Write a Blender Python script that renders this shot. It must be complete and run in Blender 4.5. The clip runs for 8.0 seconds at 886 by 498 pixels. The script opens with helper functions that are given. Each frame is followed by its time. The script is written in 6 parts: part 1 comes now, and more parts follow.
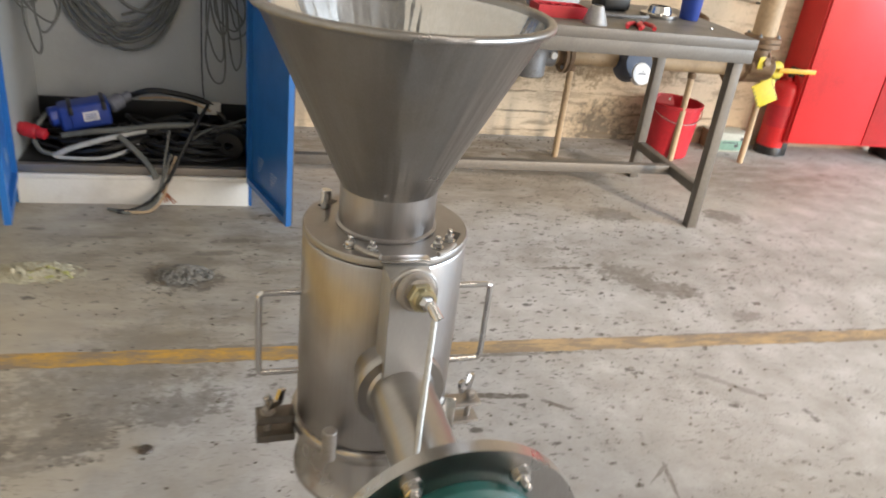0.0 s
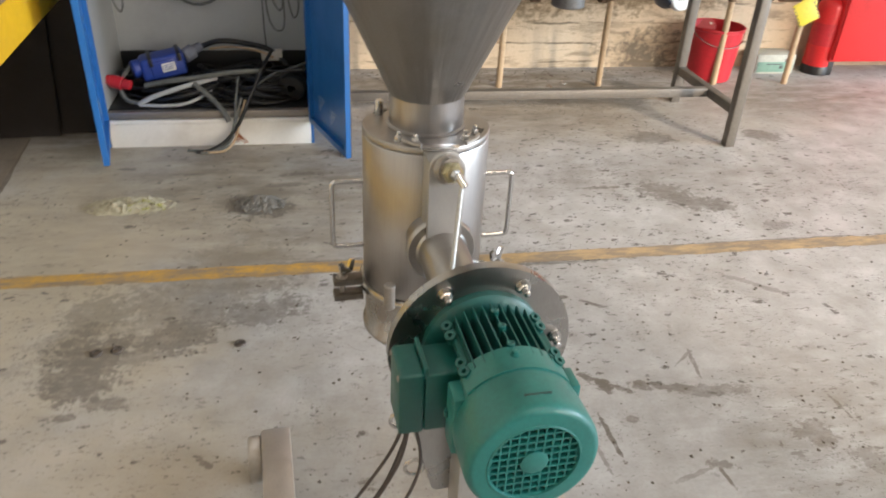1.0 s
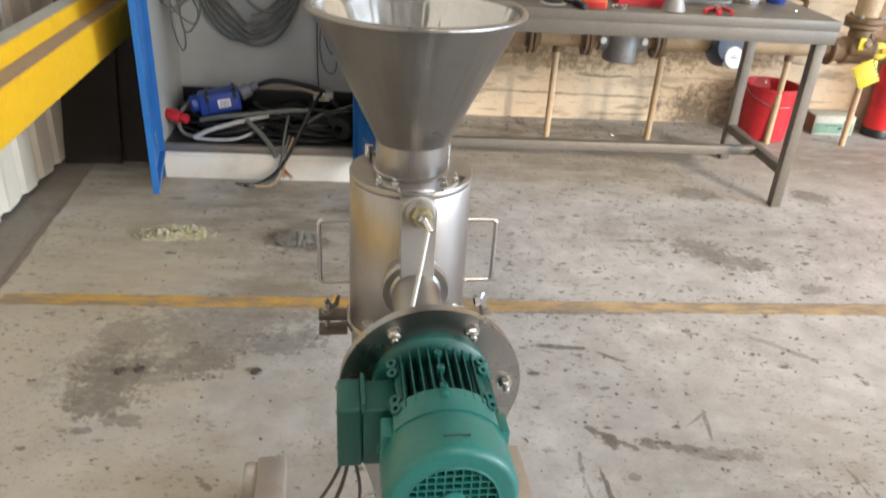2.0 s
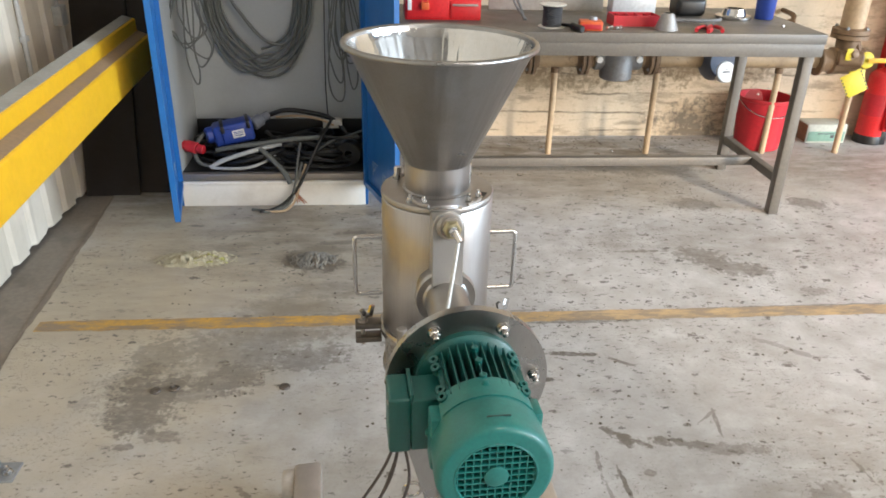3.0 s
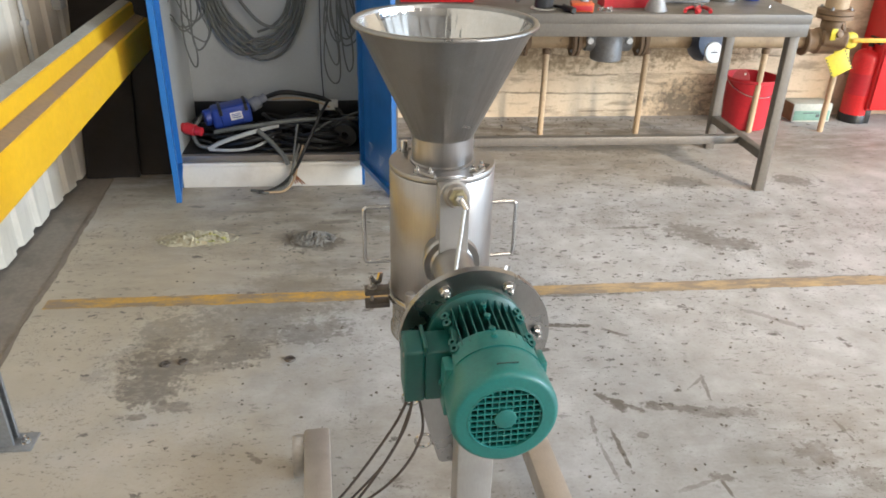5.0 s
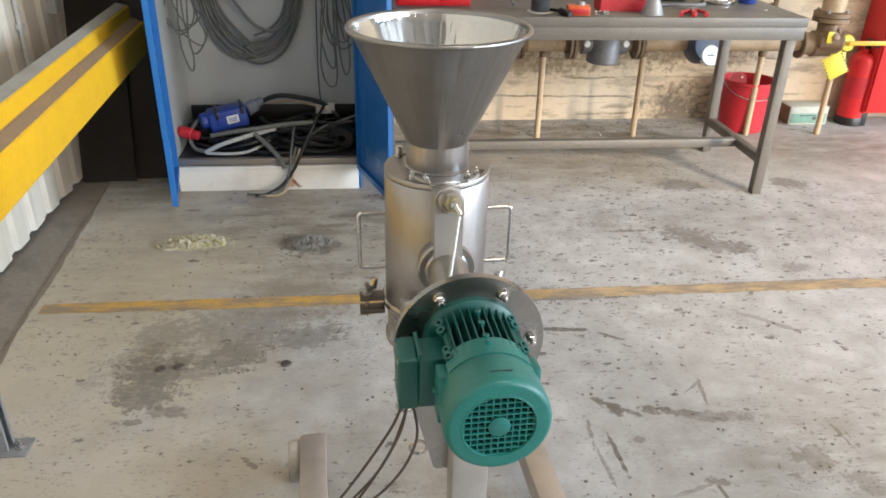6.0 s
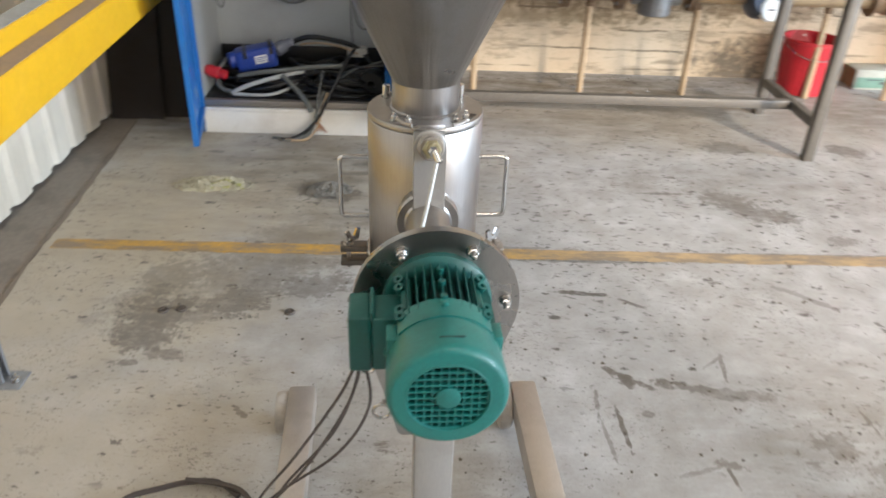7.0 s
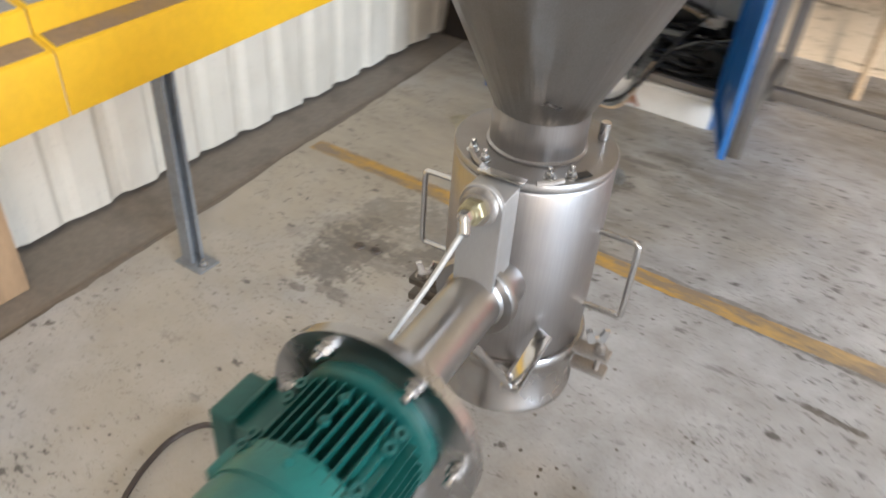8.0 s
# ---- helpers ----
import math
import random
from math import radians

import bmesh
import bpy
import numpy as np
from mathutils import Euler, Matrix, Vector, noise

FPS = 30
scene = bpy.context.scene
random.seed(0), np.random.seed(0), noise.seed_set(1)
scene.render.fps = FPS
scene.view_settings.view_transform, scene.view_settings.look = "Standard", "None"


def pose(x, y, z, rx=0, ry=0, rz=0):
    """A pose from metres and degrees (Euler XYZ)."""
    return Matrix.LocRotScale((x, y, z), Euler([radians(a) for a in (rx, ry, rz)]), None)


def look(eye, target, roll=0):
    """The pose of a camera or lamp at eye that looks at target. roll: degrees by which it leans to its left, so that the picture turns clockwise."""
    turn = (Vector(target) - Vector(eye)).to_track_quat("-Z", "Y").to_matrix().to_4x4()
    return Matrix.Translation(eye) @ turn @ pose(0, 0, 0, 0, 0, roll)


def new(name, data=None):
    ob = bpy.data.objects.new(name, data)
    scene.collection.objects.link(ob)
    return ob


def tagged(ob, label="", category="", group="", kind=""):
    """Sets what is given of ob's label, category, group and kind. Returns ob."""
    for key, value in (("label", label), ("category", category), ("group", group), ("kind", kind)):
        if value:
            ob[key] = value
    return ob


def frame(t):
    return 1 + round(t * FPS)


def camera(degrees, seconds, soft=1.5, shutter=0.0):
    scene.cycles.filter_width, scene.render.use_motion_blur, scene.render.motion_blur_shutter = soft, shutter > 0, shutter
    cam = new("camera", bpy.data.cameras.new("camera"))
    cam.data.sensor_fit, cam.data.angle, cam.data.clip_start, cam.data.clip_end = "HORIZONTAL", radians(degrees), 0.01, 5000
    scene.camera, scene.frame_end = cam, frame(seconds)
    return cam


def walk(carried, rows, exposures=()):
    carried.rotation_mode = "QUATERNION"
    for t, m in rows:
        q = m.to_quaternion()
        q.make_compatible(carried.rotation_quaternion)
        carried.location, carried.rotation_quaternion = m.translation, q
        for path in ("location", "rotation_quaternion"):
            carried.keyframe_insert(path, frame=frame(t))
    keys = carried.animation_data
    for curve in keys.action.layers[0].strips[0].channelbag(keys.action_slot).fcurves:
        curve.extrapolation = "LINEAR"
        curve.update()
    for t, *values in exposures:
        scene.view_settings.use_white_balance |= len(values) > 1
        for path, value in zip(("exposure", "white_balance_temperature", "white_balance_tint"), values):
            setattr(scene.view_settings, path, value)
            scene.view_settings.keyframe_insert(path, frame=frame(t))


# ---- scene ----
cam = camera(60.67, 8.0, soft=1.7, shutter=0.5)
PATH = [
    (0, (0.0780, 0.0839, 1.4146), (0.5646, 1.8083, 0.5261), 7.28),
    (0.5, (0.0548, -0.1159, 1.4952), (0.4430, 1.6035, 0.5502), 1.15),
    (1, (0.0547, -0.2169, 1.4709), (0.3846, 1.4675, 0.4443), 3.02),
    (1.5, (0.1502, -0.2460, 1.4624), (0.3772, 1.4472, 0.4225), 4.71),
    (2, (0.1977, -0.2667, 1.4967), (0.3599, 1.4932, 0.5605), 3.61),
    (2.2, (0.1865, -0.2837, 1.5023), (0.3391, 1.4968, 0.6043), 3.22),
    (3.3, (0.1267, -0.4234, 1.5483), (0.2749, 1.3628, 0.6610), 0.71),
    (3.5, (0.1203, -0.4422, 1.5521), (0.2548, 1.3390, 0.6524), 0.43),
    (4, (0.1232, -0.4640, 1.5567), (0.2632, 1.3075, 0.6390), 0.65),
    (4.5, (0.1005, -0.4766, 1.5429), (0.2757, 1.2890, 0.6200), 1.40),
    (6, (0.1080, -0.4697, 1.5514), (0.2988, 1.2974, 0.6344), 1.38),
    (6.5, (0.1271, -0.4707, 1.5415), (0.3048, 1.2851, 0.6004), 1.21),
    (7, (0.2462, -0.3722, 1.4906), (0.3025, 1.3455, 0.4676), 2.27),
    (7.2, (0.3549, -0.3086, 1.5020), (0.1965, 1.3890, 0.4570), 1.30),
    (7.5, (0.4663, -0.1430, 1.4883), (0.0284, 1.4651, 0.3827), 2.28),
    (7.8, (0.5490, 0.0110, 1.4830), (-0.0930, 1.5050, 0.3320), 3.90),
    (8, (0.5894, 0.1576, 1.4721), (-0.2088, 1.5387, 0.2656), 4.54),
]
walk(cam, [(t, look(eye, target, roll)) for t, eye, target, roll in PATH], [(0, -0.12, 6370, 14), (1, -0.04, 6330, 14), (2.2, 0.05, 6270, 13), (3.3, 0.06, 6100, 12), (6.5, 0.05, 6050, 12), (7.5, 0.04, 5980, 14), (8, -0.02, 6060, 15)])

# ---- world, sun, exposure ----
SUN_AZ, SUN_EL = 152.5, 21.5       # compass bearing from +y and height of the sun, degrees
world = bpy.data.worlds.new("sky")
scene.world = world
world.use_nodes = True
wn = world.node_tree
sky = wn.nodes.new("ShaderNodeTexSky")
sky.sky_type = "NISHITA"
sky.sun_disc = False
sky.sun_elevation = radians(SUN_EL)
sky.sun_rotation = radians(SUN_AZ)
wn.links.new(sky.outputs["Color"], wn.nodes["Background"].inputs["Color"])
wn.nodes["Background"].inputs["Strength"].default_value = 0.15
sun_dir = Vector((math.sin(radians(SUN_AZ)) * math.cos(radians(SUN_EL)),
                  math.cos(radians(SUN_AZ)) * math.cos(radians(SUN_EL)), math.sin(radians(SUN_EL))))
sun = new("sun", bpy.data.lights.new("sun", "SUN"))
sun.data.energy, sun.data.angle, sun.data.color = 3.6, radians(3.0), (1.0, 0.86, 0.68)
sun.matrix_world = look(sun_dir * 30, (0, 0, 0))


def opening_lamp(name, eye, target, w, h, watts, colour):
    """Sky light that enters by one of the building's openings; also makes the added overhead fill."""
    lamp = new(name, bpy.data.lights.new(name, "AREA"))
    lamp.data.shape, lamp.data.size, lamp.data.size_y, lamp.data.energy = "RECTANGLE", w, h, watts
    lamp.data.color = colour
    lamp.matrix_world = look(eye, target)
    return lamp


opening_lamp("door_daylight", (12.9, -2.6, 3.6), (0, 1.0, 0.6), 4.6, 3.8, 2050, (0.74, 0.885, 1.0))
opening_lamp("gate_daylight", (6.8, -4.9, 2.95), (2.6, 3, 0.9), 4.2, 2.6, 380, (1.0, 0.91, 0.78))
# added warm fill from above; no such source is known
opening_lamp("overhead_fill", (2.0, -2.0, 6.55), (2.0, -2.0, 0), 1.1, 2.3, 110, (1.0, 0.87, 0.68))


# ---- materials ----
def nodes_of(name):
    m = bpy.data.materials.new(name)
    m.use_nodes = True
    t = m.node_tree
    return m, t, t.nodes["Principled BSDF"]


def add(t, kind, **values):
    n = t.nodes.new(kind)
    for key, v in values.items():
        if key in n.inputs:
            n.inputs[key].default_value = v
    return n


def noise_of(t, coord, scale, detail=4.0, rough=0.6):
    n = add(t, "ShaderNodeTexNoise", Scale=scale, Detail=detail, Roughness=rough)
    t.links.new(coord, n.inputs["Vector"])
    return n.outputs["Fac"]


def ramp(t, fac, lo, hi, a=0.0, b=1.0):
    n = add(t, "ShaderNodeMapRange")
    for i, v in enumerate((lo, hi, a, b)):
        n.inputs[i + 1].default_value = v
    t.links.new(fac, n.inputs[0])
    return n.outputs[0]


def mixed(t, fac, a, b):
    """A blend of two colours; each a socket or an rgb triple."""
    n = t.nodes.new("ShaderNodeMix")
    n.data_type = "RGBA"
    for slot, v in ((6, a), (7, b)):
        if isinstance(v, tuple):
            n.inputs[slot].default_value = (*v, 1)
        else:
            t.links.new(v, n.inputs[slot])
    if isinstance(fac, (int, float)):
        n.inputs[0].default_value = fac
    else:
        t.links.new(fac, n.inputs[0])
    return n.outputs[2]


def calc(t, op, a, b=None):
    n = t.nodes.new("ShaderNodeMath")
    n.operation = op
    for i, v in enumerate((a, b)):
        if v is None:
            continue
        if isinstance(v, (int, float)):
            n.inputs[i].default_value = v
        else:
            t.links.new(v, n.inputs[i])
    return n.outputs[0]


def bumped(t, bsdf, height, strength, distance=0.002):
    n = add(t, "ShaderNodeBump", Strength=strength, Distance=distance)
    t.links.new(height, n.inputs["Height"])
    t.links.new(n.outputs["Normal"], bsdf.inputs["Normal"])


def coords(t, world_space=False, stretch=None):
    if world_space:
        out = t.nodes.new("ShaderNodeNewGeometry").outputs["Position"]
    else:
        out = t.nodes.new("ShaderNodeTexCoord").outputs["Object"]
    if stretch:
        m = add(t, "ShaderNodeMapping")
        m.inputs["Scale"].default_value = stretch
        t.links.new(out, m.inputs["Vector"])
        out = m.outputs["Vector"]
    return out


def surface(name, colour, rough=0.6, metal=0.0, dirt=(0.16, 0.13, 0.1), wear=0.3, fine=60.0, broad=5.0, bump=0.15,
            stretch=None, speck=0.0, spread=0.12, coat=0.0):
    """A paint, plastic, metal or stone with grain, broad tone changes, grime and slight relief."""
    m, t, b = nodes_of(name)
    c = coords(t, stretch=stretch)
    grain, blotch = noise_of(t, c, fine, 5), noise_of(t, c, broad, 4)
    info = t.nodes.new("ShaderNodeObjectInfo").outputs["Random"]
    tone = mixed(t, ramp(t, grain, 0.3, 0.7), tuple(v * (1 - spread) for v in colour), tuple(min(1, v * (1 + spread)) for v in colour))
    tone = mixed(t, calc(t, "MULTIPLY", info, 0.12), tone, tuple(v * 0.7 for v in colour))
    tone = mixed(t, ramp(t, blotch, 0.52, 0.75, 0, wear), tone, dirt)
    if speck:
        spots = noise_of(t, c, fine * 0.55, 2)
        tone = mixed(t, ramp(t, spots, 0.66, 0.7, 0, speck), tone, dirt)
    t.links.new(tone, b.inputs["Base Color"])
    b.inputs["Metallic"].default_value = metal
    t.links.new(ramp(t, blotch, 0.3, 0.75, max(0.03, rough - 0.08), min(1, rough + 0.14)), b.inputs["Roughness"])
    b.inputs["Coat Weight"].default_value = coat
    if bump:
        bumped(t, b, grain, bump)
    return m


def brushed(name, colour=(0.45, 0.43, 0.41), rough=0.24, stretch=(1, 1, 60), fine=40, metal=1.0, around=0.0, ripple=0.0, upright=False):
    """Brushed or turned stainless steel, with smears of grease; around: how strongly it was brushed round its axis; ripple: waves from rolling; upright: drawn along the axis instead."""
    m, t, b = nodes_of(name)
    c = coords(t, stretch=stretch)
    p = coords(t)
    lines, smear, film = noise_of(t, c, fine, 3), noise_of(t, p, 9, 4), noise_of(t, p, 38, 5)
    tone = mixed(t, ramp(t, lines, 0.3, 0.7), tuple(v * 0.88 for v in colour), colour)
    tone = mixed(t, ramp(t, smear, 0.45, 0.8, 0, 0.45), tone, tuple(v * w for v, w in zip(colour, (0.6, 0.55, 0.5))))
    tone = mixed(t, ramp(t, film, 0.6, 0.7, 0, 0.08), tone, tuple(v * 0.55 for v in colour))
    t.links.new(tone, b.inputs["Base Color"])
    b.inputs["Metallic"].default_value = metal
    b.inputs["Anisotropic"].default_value = around if around else 0.4
    if around:
        tan = t.nodes.new("ShaderNodeTangent")
        tan.direction_type, tan.axis = "RADIAL", "Z"
        t.links.new(tan.outputs["Tangent"], b.inputs["Tangent"])
        b.inputs["Anisotropic Rotation"].default_value = 0.0 if upright else 0.25
    t.links.new(ramp(t, calc(t, "ADD", calc(t, "MULTIPLY", film, 0.25), calc(t, "MULTIPLY", smear, 0.75)), 0.35, 0.7, rough - 0.03, rough + 0.06), b.inputs["Roughness"])
    if ripple:
        sep = add(t, "ShaderNodeSeparateXYZ")
        t.links.new(p, sep.inputs[0])
        angle = calc(t, "ARCTAN2", sep.outputs[0], sep.outputs[1])
        wave = add(t, "ShaderNodeTexNoise", Scale=3.2, Detail=2.5, Roughness=0.55)
        wave.noise_dimensions = "2D"
        flat = add(t, "ShaderNodeCombineXYZ")
        t.links.new(angle, flat.inputs[0])
        t.links.new(calc(t, "MULTIPLY", sep.outputs[2], 1.2), flat.inputs[1])
        t.links.new(flat.outputs[0], wave.inputs["Vector"])
        bumped(t, b, calc(t, "ADD", wave.outputs[0], calc(t, "MULTIPLY", lines, 0.02)), ripple, 0.012)
    else:
        bumped(t, b, lines, 0.06, 0.0006)
    return m


STEEL = brushed("brushed_steel", stretch=(1, 1, 60))
STEEL_V = brushed("drawn_steel", (0.37, 0.352, 0.342), 0.35, stretch=(60, 60, 1.5), fine=9, around=0.7, ripple=0.06, upright=True)
STEEL_BRIGHT = brushed("polished_steel", (0.6, 0.59, 0.58), 0.17, stretch=(1, 1, 40))
STEEL_DULL = surface("blasted_steel", (0.34, 0.31, 0.28), 0.42, 0.75, fine=220, bump=0.08, wear=0.25)
BENCH_STEEL = surface("worn_bench_steel", (0.142, 0.127, 0.108), 0.46, 0.25, (0.1, 0.085, 0.07), 0.55, 90, 6, 0.08)
GALV = surface("galvanised_steel", (0.3, 0.31, 0.32), 0.5, 0.6, (0.13, 0.11, 0.09), 0.4, 70, 14)
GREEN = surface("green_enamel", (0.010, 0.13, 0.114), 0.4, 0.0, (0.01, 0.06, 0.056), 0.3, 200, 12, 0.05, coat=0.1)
# duller cast paint, darkened further for shade among the fins and on the box
GREEN_CAST = surface("green_cast_shaded", (0.007, 0.08, 0.07), 0.36, 0.0, (0.008, 0.04, 0.038), 0.3, 160, 12, 0.12)
# green darkened to the shade behind the grille and in the slit
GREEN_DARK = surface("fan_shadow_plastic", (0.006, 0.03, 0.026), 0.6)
BLUE = surface("blue_enamel", (0.016, 0.125, 0.37), 0.38, 0, (0.03, 0.06, 0.12), 0.3, 120, 5, 0.03)
GREY_IN = surface("pale_grey_enamel", (0.39, 0.405, 0.40), 0.45, 0, (0.2, 0.19, 0.17), 0.35, 90, 3, 0.02, spread=0.03)
CREAM_PLINTH = surface("chipped_white_enamel", (0.8, 0.78, 0.73), 0.5, 0, (0.4, 0.35, 0.28), 0.3, 90, 5, 0.02, speck=0.03, spread=0.03)
YELLOW = surface("yellow_barrier_paint", (0.71, 0.4, 0.01), 0.42, 0, (0.4, 0.22, 0.02), 0.2, 40, 4, 0.03, speck=0.05, spread=0.05)
DUST = surface("settled_dust", (0.24, 0.16, 0.09), 0.9, 0, (0.36, 0.22, 0.05), 0.5, 60, 7, 0.2)
DUST_GREY = surface("grey_dust", (0.27, 0.25, 0.21), 0.92, 0, (0.13, 0.11, 0.09), 0.4, 60, 7, 0.2)
RED = surface("red_enamel", (0.62, 0.02, 0.022), 0.36, 0, (0.25, 0.01, 0.01), 0.3, 90, 5, 0.03)
RED_PLASTIC = surface("red_plastic", (0.48, 0.016, 0.026), 0.45, 0, (0.22, 0.02, 0.02), 0.35, 40, 6, 0.1)
ORANGE = surface("orange_plastic", (0.6, 0.1, 0.02), 0.45, 0, (0.2, 0.04, 0.01), 0.3, 80, 12)
BLACK = surface("black_rubber", (0.008, 0.008, 0.0083), 0.4, 0, (0.02, 0.019, 0.018), 0.3, 90, 9, 0.1)
DARK_GREY = surface("dark_grey_plastic", (0.045, 0.046, 0.05), 0.5, 0, (0.1, 0.09, 0.08), 0.3)
GREY_CABLE = surface("grey_cable_sheath", (0.12, 0.125, 0.115), 0.55, 0, (0.05, 0.05, 0.045), 0.4, 60, 8)
PALE_HOSE = surface("pale_clear_hose", (0.42, 0.43, 0.43), 0.25, 0, (0.2, 0.2, 0.2), 0.3)
BROWN_CABLE = surface("brown_cable_sheath", (0.05, 0.038, 0.033), 0.5, 0, (0.03, 0.025, 0.02), 0.3)
COPPER = surface("bare_copper", (0.5, 0.2, 0.1), 0.35, 0.9, (0.2, 0.1, 0.06), 0.3)
BRASS = surface("brass", (0.4, 0.355, 0.22), 0.36, 0.85, (0.3, 0.22, 0.08), 0.3)
PLUG_BLUE = surface("blue_plastic", (0.018, 0.05, 0.28), 0.4, 0, (0.02, 0.03, 0.1), 0.3)
WHITE_PLASTIC = surface("off_white_plastic", (0.72, 0.71, 0.68), 0.45, 0, (0.35, 0.32, 0.28), 0.3)
TAN_PIPE = surface("tan_painted_pipe", (0.46, 0.335, 0.205), 0.5, 0, (0.24, 0.16, 0.09), 0.5, 60, 10, 0.1, speck=0.3)
RUST = surface("corroded_iron", (0.185, 0.12, 0.07), 0.75, 0.2, (0.05, 0.035, 0.025), 0.6, 60, 12, 0.4)
CAST_GREY = surface("grey_cast_iron", (0.19, 0.19, 0.19), 0.55, 0.3, (0.09, 0.07, 0.05), 0.4, 80, 12, 0.25)
TAG_YELLOW = surface("yellow_tag_plastic", (0.62, 0.5, 0.015), 0.45, 0, (0.3, 0.24, 0.03), 0.25)
WOOD = surface("bare_timber", (0.42, 0.27, 0.15), 0.7, 0, (0.2, 0.13, 0.08), 0.4, 30, 6, 0.2, stretch=(8, 8, 1))
BOX_WHITE = surface("printed_board_white", (0.42, 0.43, 0.37), 0.7, 0, (0.3, 0.26, 0.2), 0.4)
BOX_GREEN = surface("printed_board_green", (0.16, 0.28, 0.22), 0.65, 0, (0.1, 0.16, 0.12), 0.3)
PAPER = surface("grubby_paper", (0.6, 0.57, 0.5), 0.85, 0, (0.3, 0.25, 0.2), 0.4)
WHEEL_GREY = surface("grey_wheel_rubber", (0.36, 0.33, 0.3), 0.6, 0, (0.13, 0.12, 0.11), 0.4)
BEIGE_TUBE = brushed("satin_stand_steel", (0.5, 0.455, 0.41), 0.42, stretch=(30, 2, 30), metal=0.7)


def turned(t, p, scale, turn):
    n = add(t, "ShaderNodeMapping")
    n.inputs["Scale"].default_value = scale
    n.inputs["Rotation"].default_value = (0, 0, turn)
    t.links.new(p, n.inputs["Vector"])
    return n.outputs["Vector"]


def floor_material():
    """Worn, stained grey concrete with chipped paint, damp patches, hairline cracks and scuffs."""
    m, t, b = nodes_of("stained_concrete")
    p = coords(t, True)
    cloud, mid, grain, grit = noise_of(t, p, 0.9, 5), noise_of(t, p, 6, 6), noise_of(t, p, 90, 4), noise_of(t, p, 260, 3)
    tone = mixed(t, ramp(t, cloud, 0.3, 0.7), (0.355, 0.345, 0.334), (0.452, 0.447, 0.445))
    tone = mixed(t, ramp(t, mid, 0.42, 0.7, 0, 0.75), tone, (0.28, 0.262, 0.238))
    tone = mixed(t, ramp(t, mid, 0.3, 0.45, 0.5, 0), tone, (0.505, 0.502, 0.5))
    tone = mixed(t, ramp(t, grain, 0.45, 0.75, 0, 0.2), tone, (0.19, 0.17, 0.15))
    tone = mixed(t, ramp(t, grit, 0.3, 0.42, 0.16, 0), tone, (0.52, 0.51, 0.49))
    sep = add(t, "ShaderNodeSeparateXYZ")
    t.links.new(p, sep.inputs[0])
    # warm light put into the floor as pale tan patches, by the cladding and in front of the cabinet: x, y, half-length,
    # half-width, strength
    film = noise_of(t, p, 2.6, 5, 0.6)
    for x, y, a, w, s in ((-1.0, 2.3, 0.75, 1.2, 0.9), (-0.35, 2.75, 0.8, 0.7, 0.7), (-0.6, 1.0, 0.7, 0.8, 0.55), (1.4, 3.6, 1.5, 0.6, 0.4)):
        u = calc(t, "DIVIDE", calc(t, "SUBTRACT", sep.outputs[0], x), a)
        q = calc(t, "DIVIDE", calc(t, "SUBTRACT", sep.outputs[1], y), w)
        d = calc(t, "ADD", calc(t, "SQRT", calc(t, "ADD", calc(t, "MULTIPLY", u, u), calc(t, "MULTIPLY", q, q))), calc(t, "MULTIPLY", calc(t, "SUBTRACT", film, 0.5), 1.6))
        tone = mixed(t, ramp(t, d, 0.3, 1.2, s, 0), tone, (0.445, 0.383, 0.285))
    # worn flecks that run mostly across the bay, at three sizes, thick in some parts and thin in others
    worn = None
    for k, (sc, cut, gs, g0, turn) in enumerate((((6, 17, 1), 0.6, 1.5, 0.51, 0.12), ((13, 34, 1), 0.59, 1.1, 0.48, -0.25),
                                                 ((30, 60, 1), 0.585, 2.2, 0.44, 0.4), ((60, 75, 1), 0.57, 3.1, 0.52, 0.9))):
        f = ramp(t, noise_of(t, turned(t, p, sc, turn), 1.0 + 0.13 * k, 6, 0.72), cut, cut + 0.035)
        f = calc(t, "MULTIPLY", f, ramp(t, noise_of(t, turned(t, p, (1, 1, 1), 1.3 + k), gs, 3), g0, g0 + 0.13))
        worn = f if worn is None else calc(t, "MAXIMUM", worn, f)
    tone = mixed(t, calc(t, "MULTIPLY", worn, 0.8), tone, (0.1, 0.085, 0.07))
    # chipped pits, large and small
    wob = add(t, "ShaderNodeTexNoise", Scale=55.0, Detail=6.0, Roughness=0.7)
    t.links.new(p, wob.inputs["Vector"])
    jit = t.nodes.new("ShaderNodeVectorMath")
    jit.operation = "MULTIPLY_ADD"
    t.links.new(wob.outputs["Color"], jit.inputs[0])
    jit.inputs[1].default_value = (0.09, 0.045, 0)
    t.links.new(p, jit.inputs[2])
    pits = None
    # the bay behind the line is pitted most
    ox, oy = calc(t, "DIVIDE", calc(t, "SUBTRACT", sep.outputs[0], 1.15), 1.5), calc(t, "DIVIDE", calc(t, "SUBTRACT", sep.outputs[1], 2.62), 0.75)
    bay = ramp(t, calc(t, "SQRT", calc(t, "ADD", calc(t, "MULTIPLY", ox, ox), calc(t, "MULTIPLY", oy, oy))), 0.6, 1.3, 0.13, 0.0)
    for sc, r, gs in ((7.0, 0.085, 2.3), (11.0, 0.10, 1.9), (17.0, 0.12, 3.1), (38.0, 0.16, 1.4)):
        v = add(t, "ShaderNodeTexVoronoi", Scale=sc, Randomness=1.0)
        t.links.new(turned(t, jit.outputs[0], (0.75, 1.25, 1), 0.2), v.inputs["Vector"])
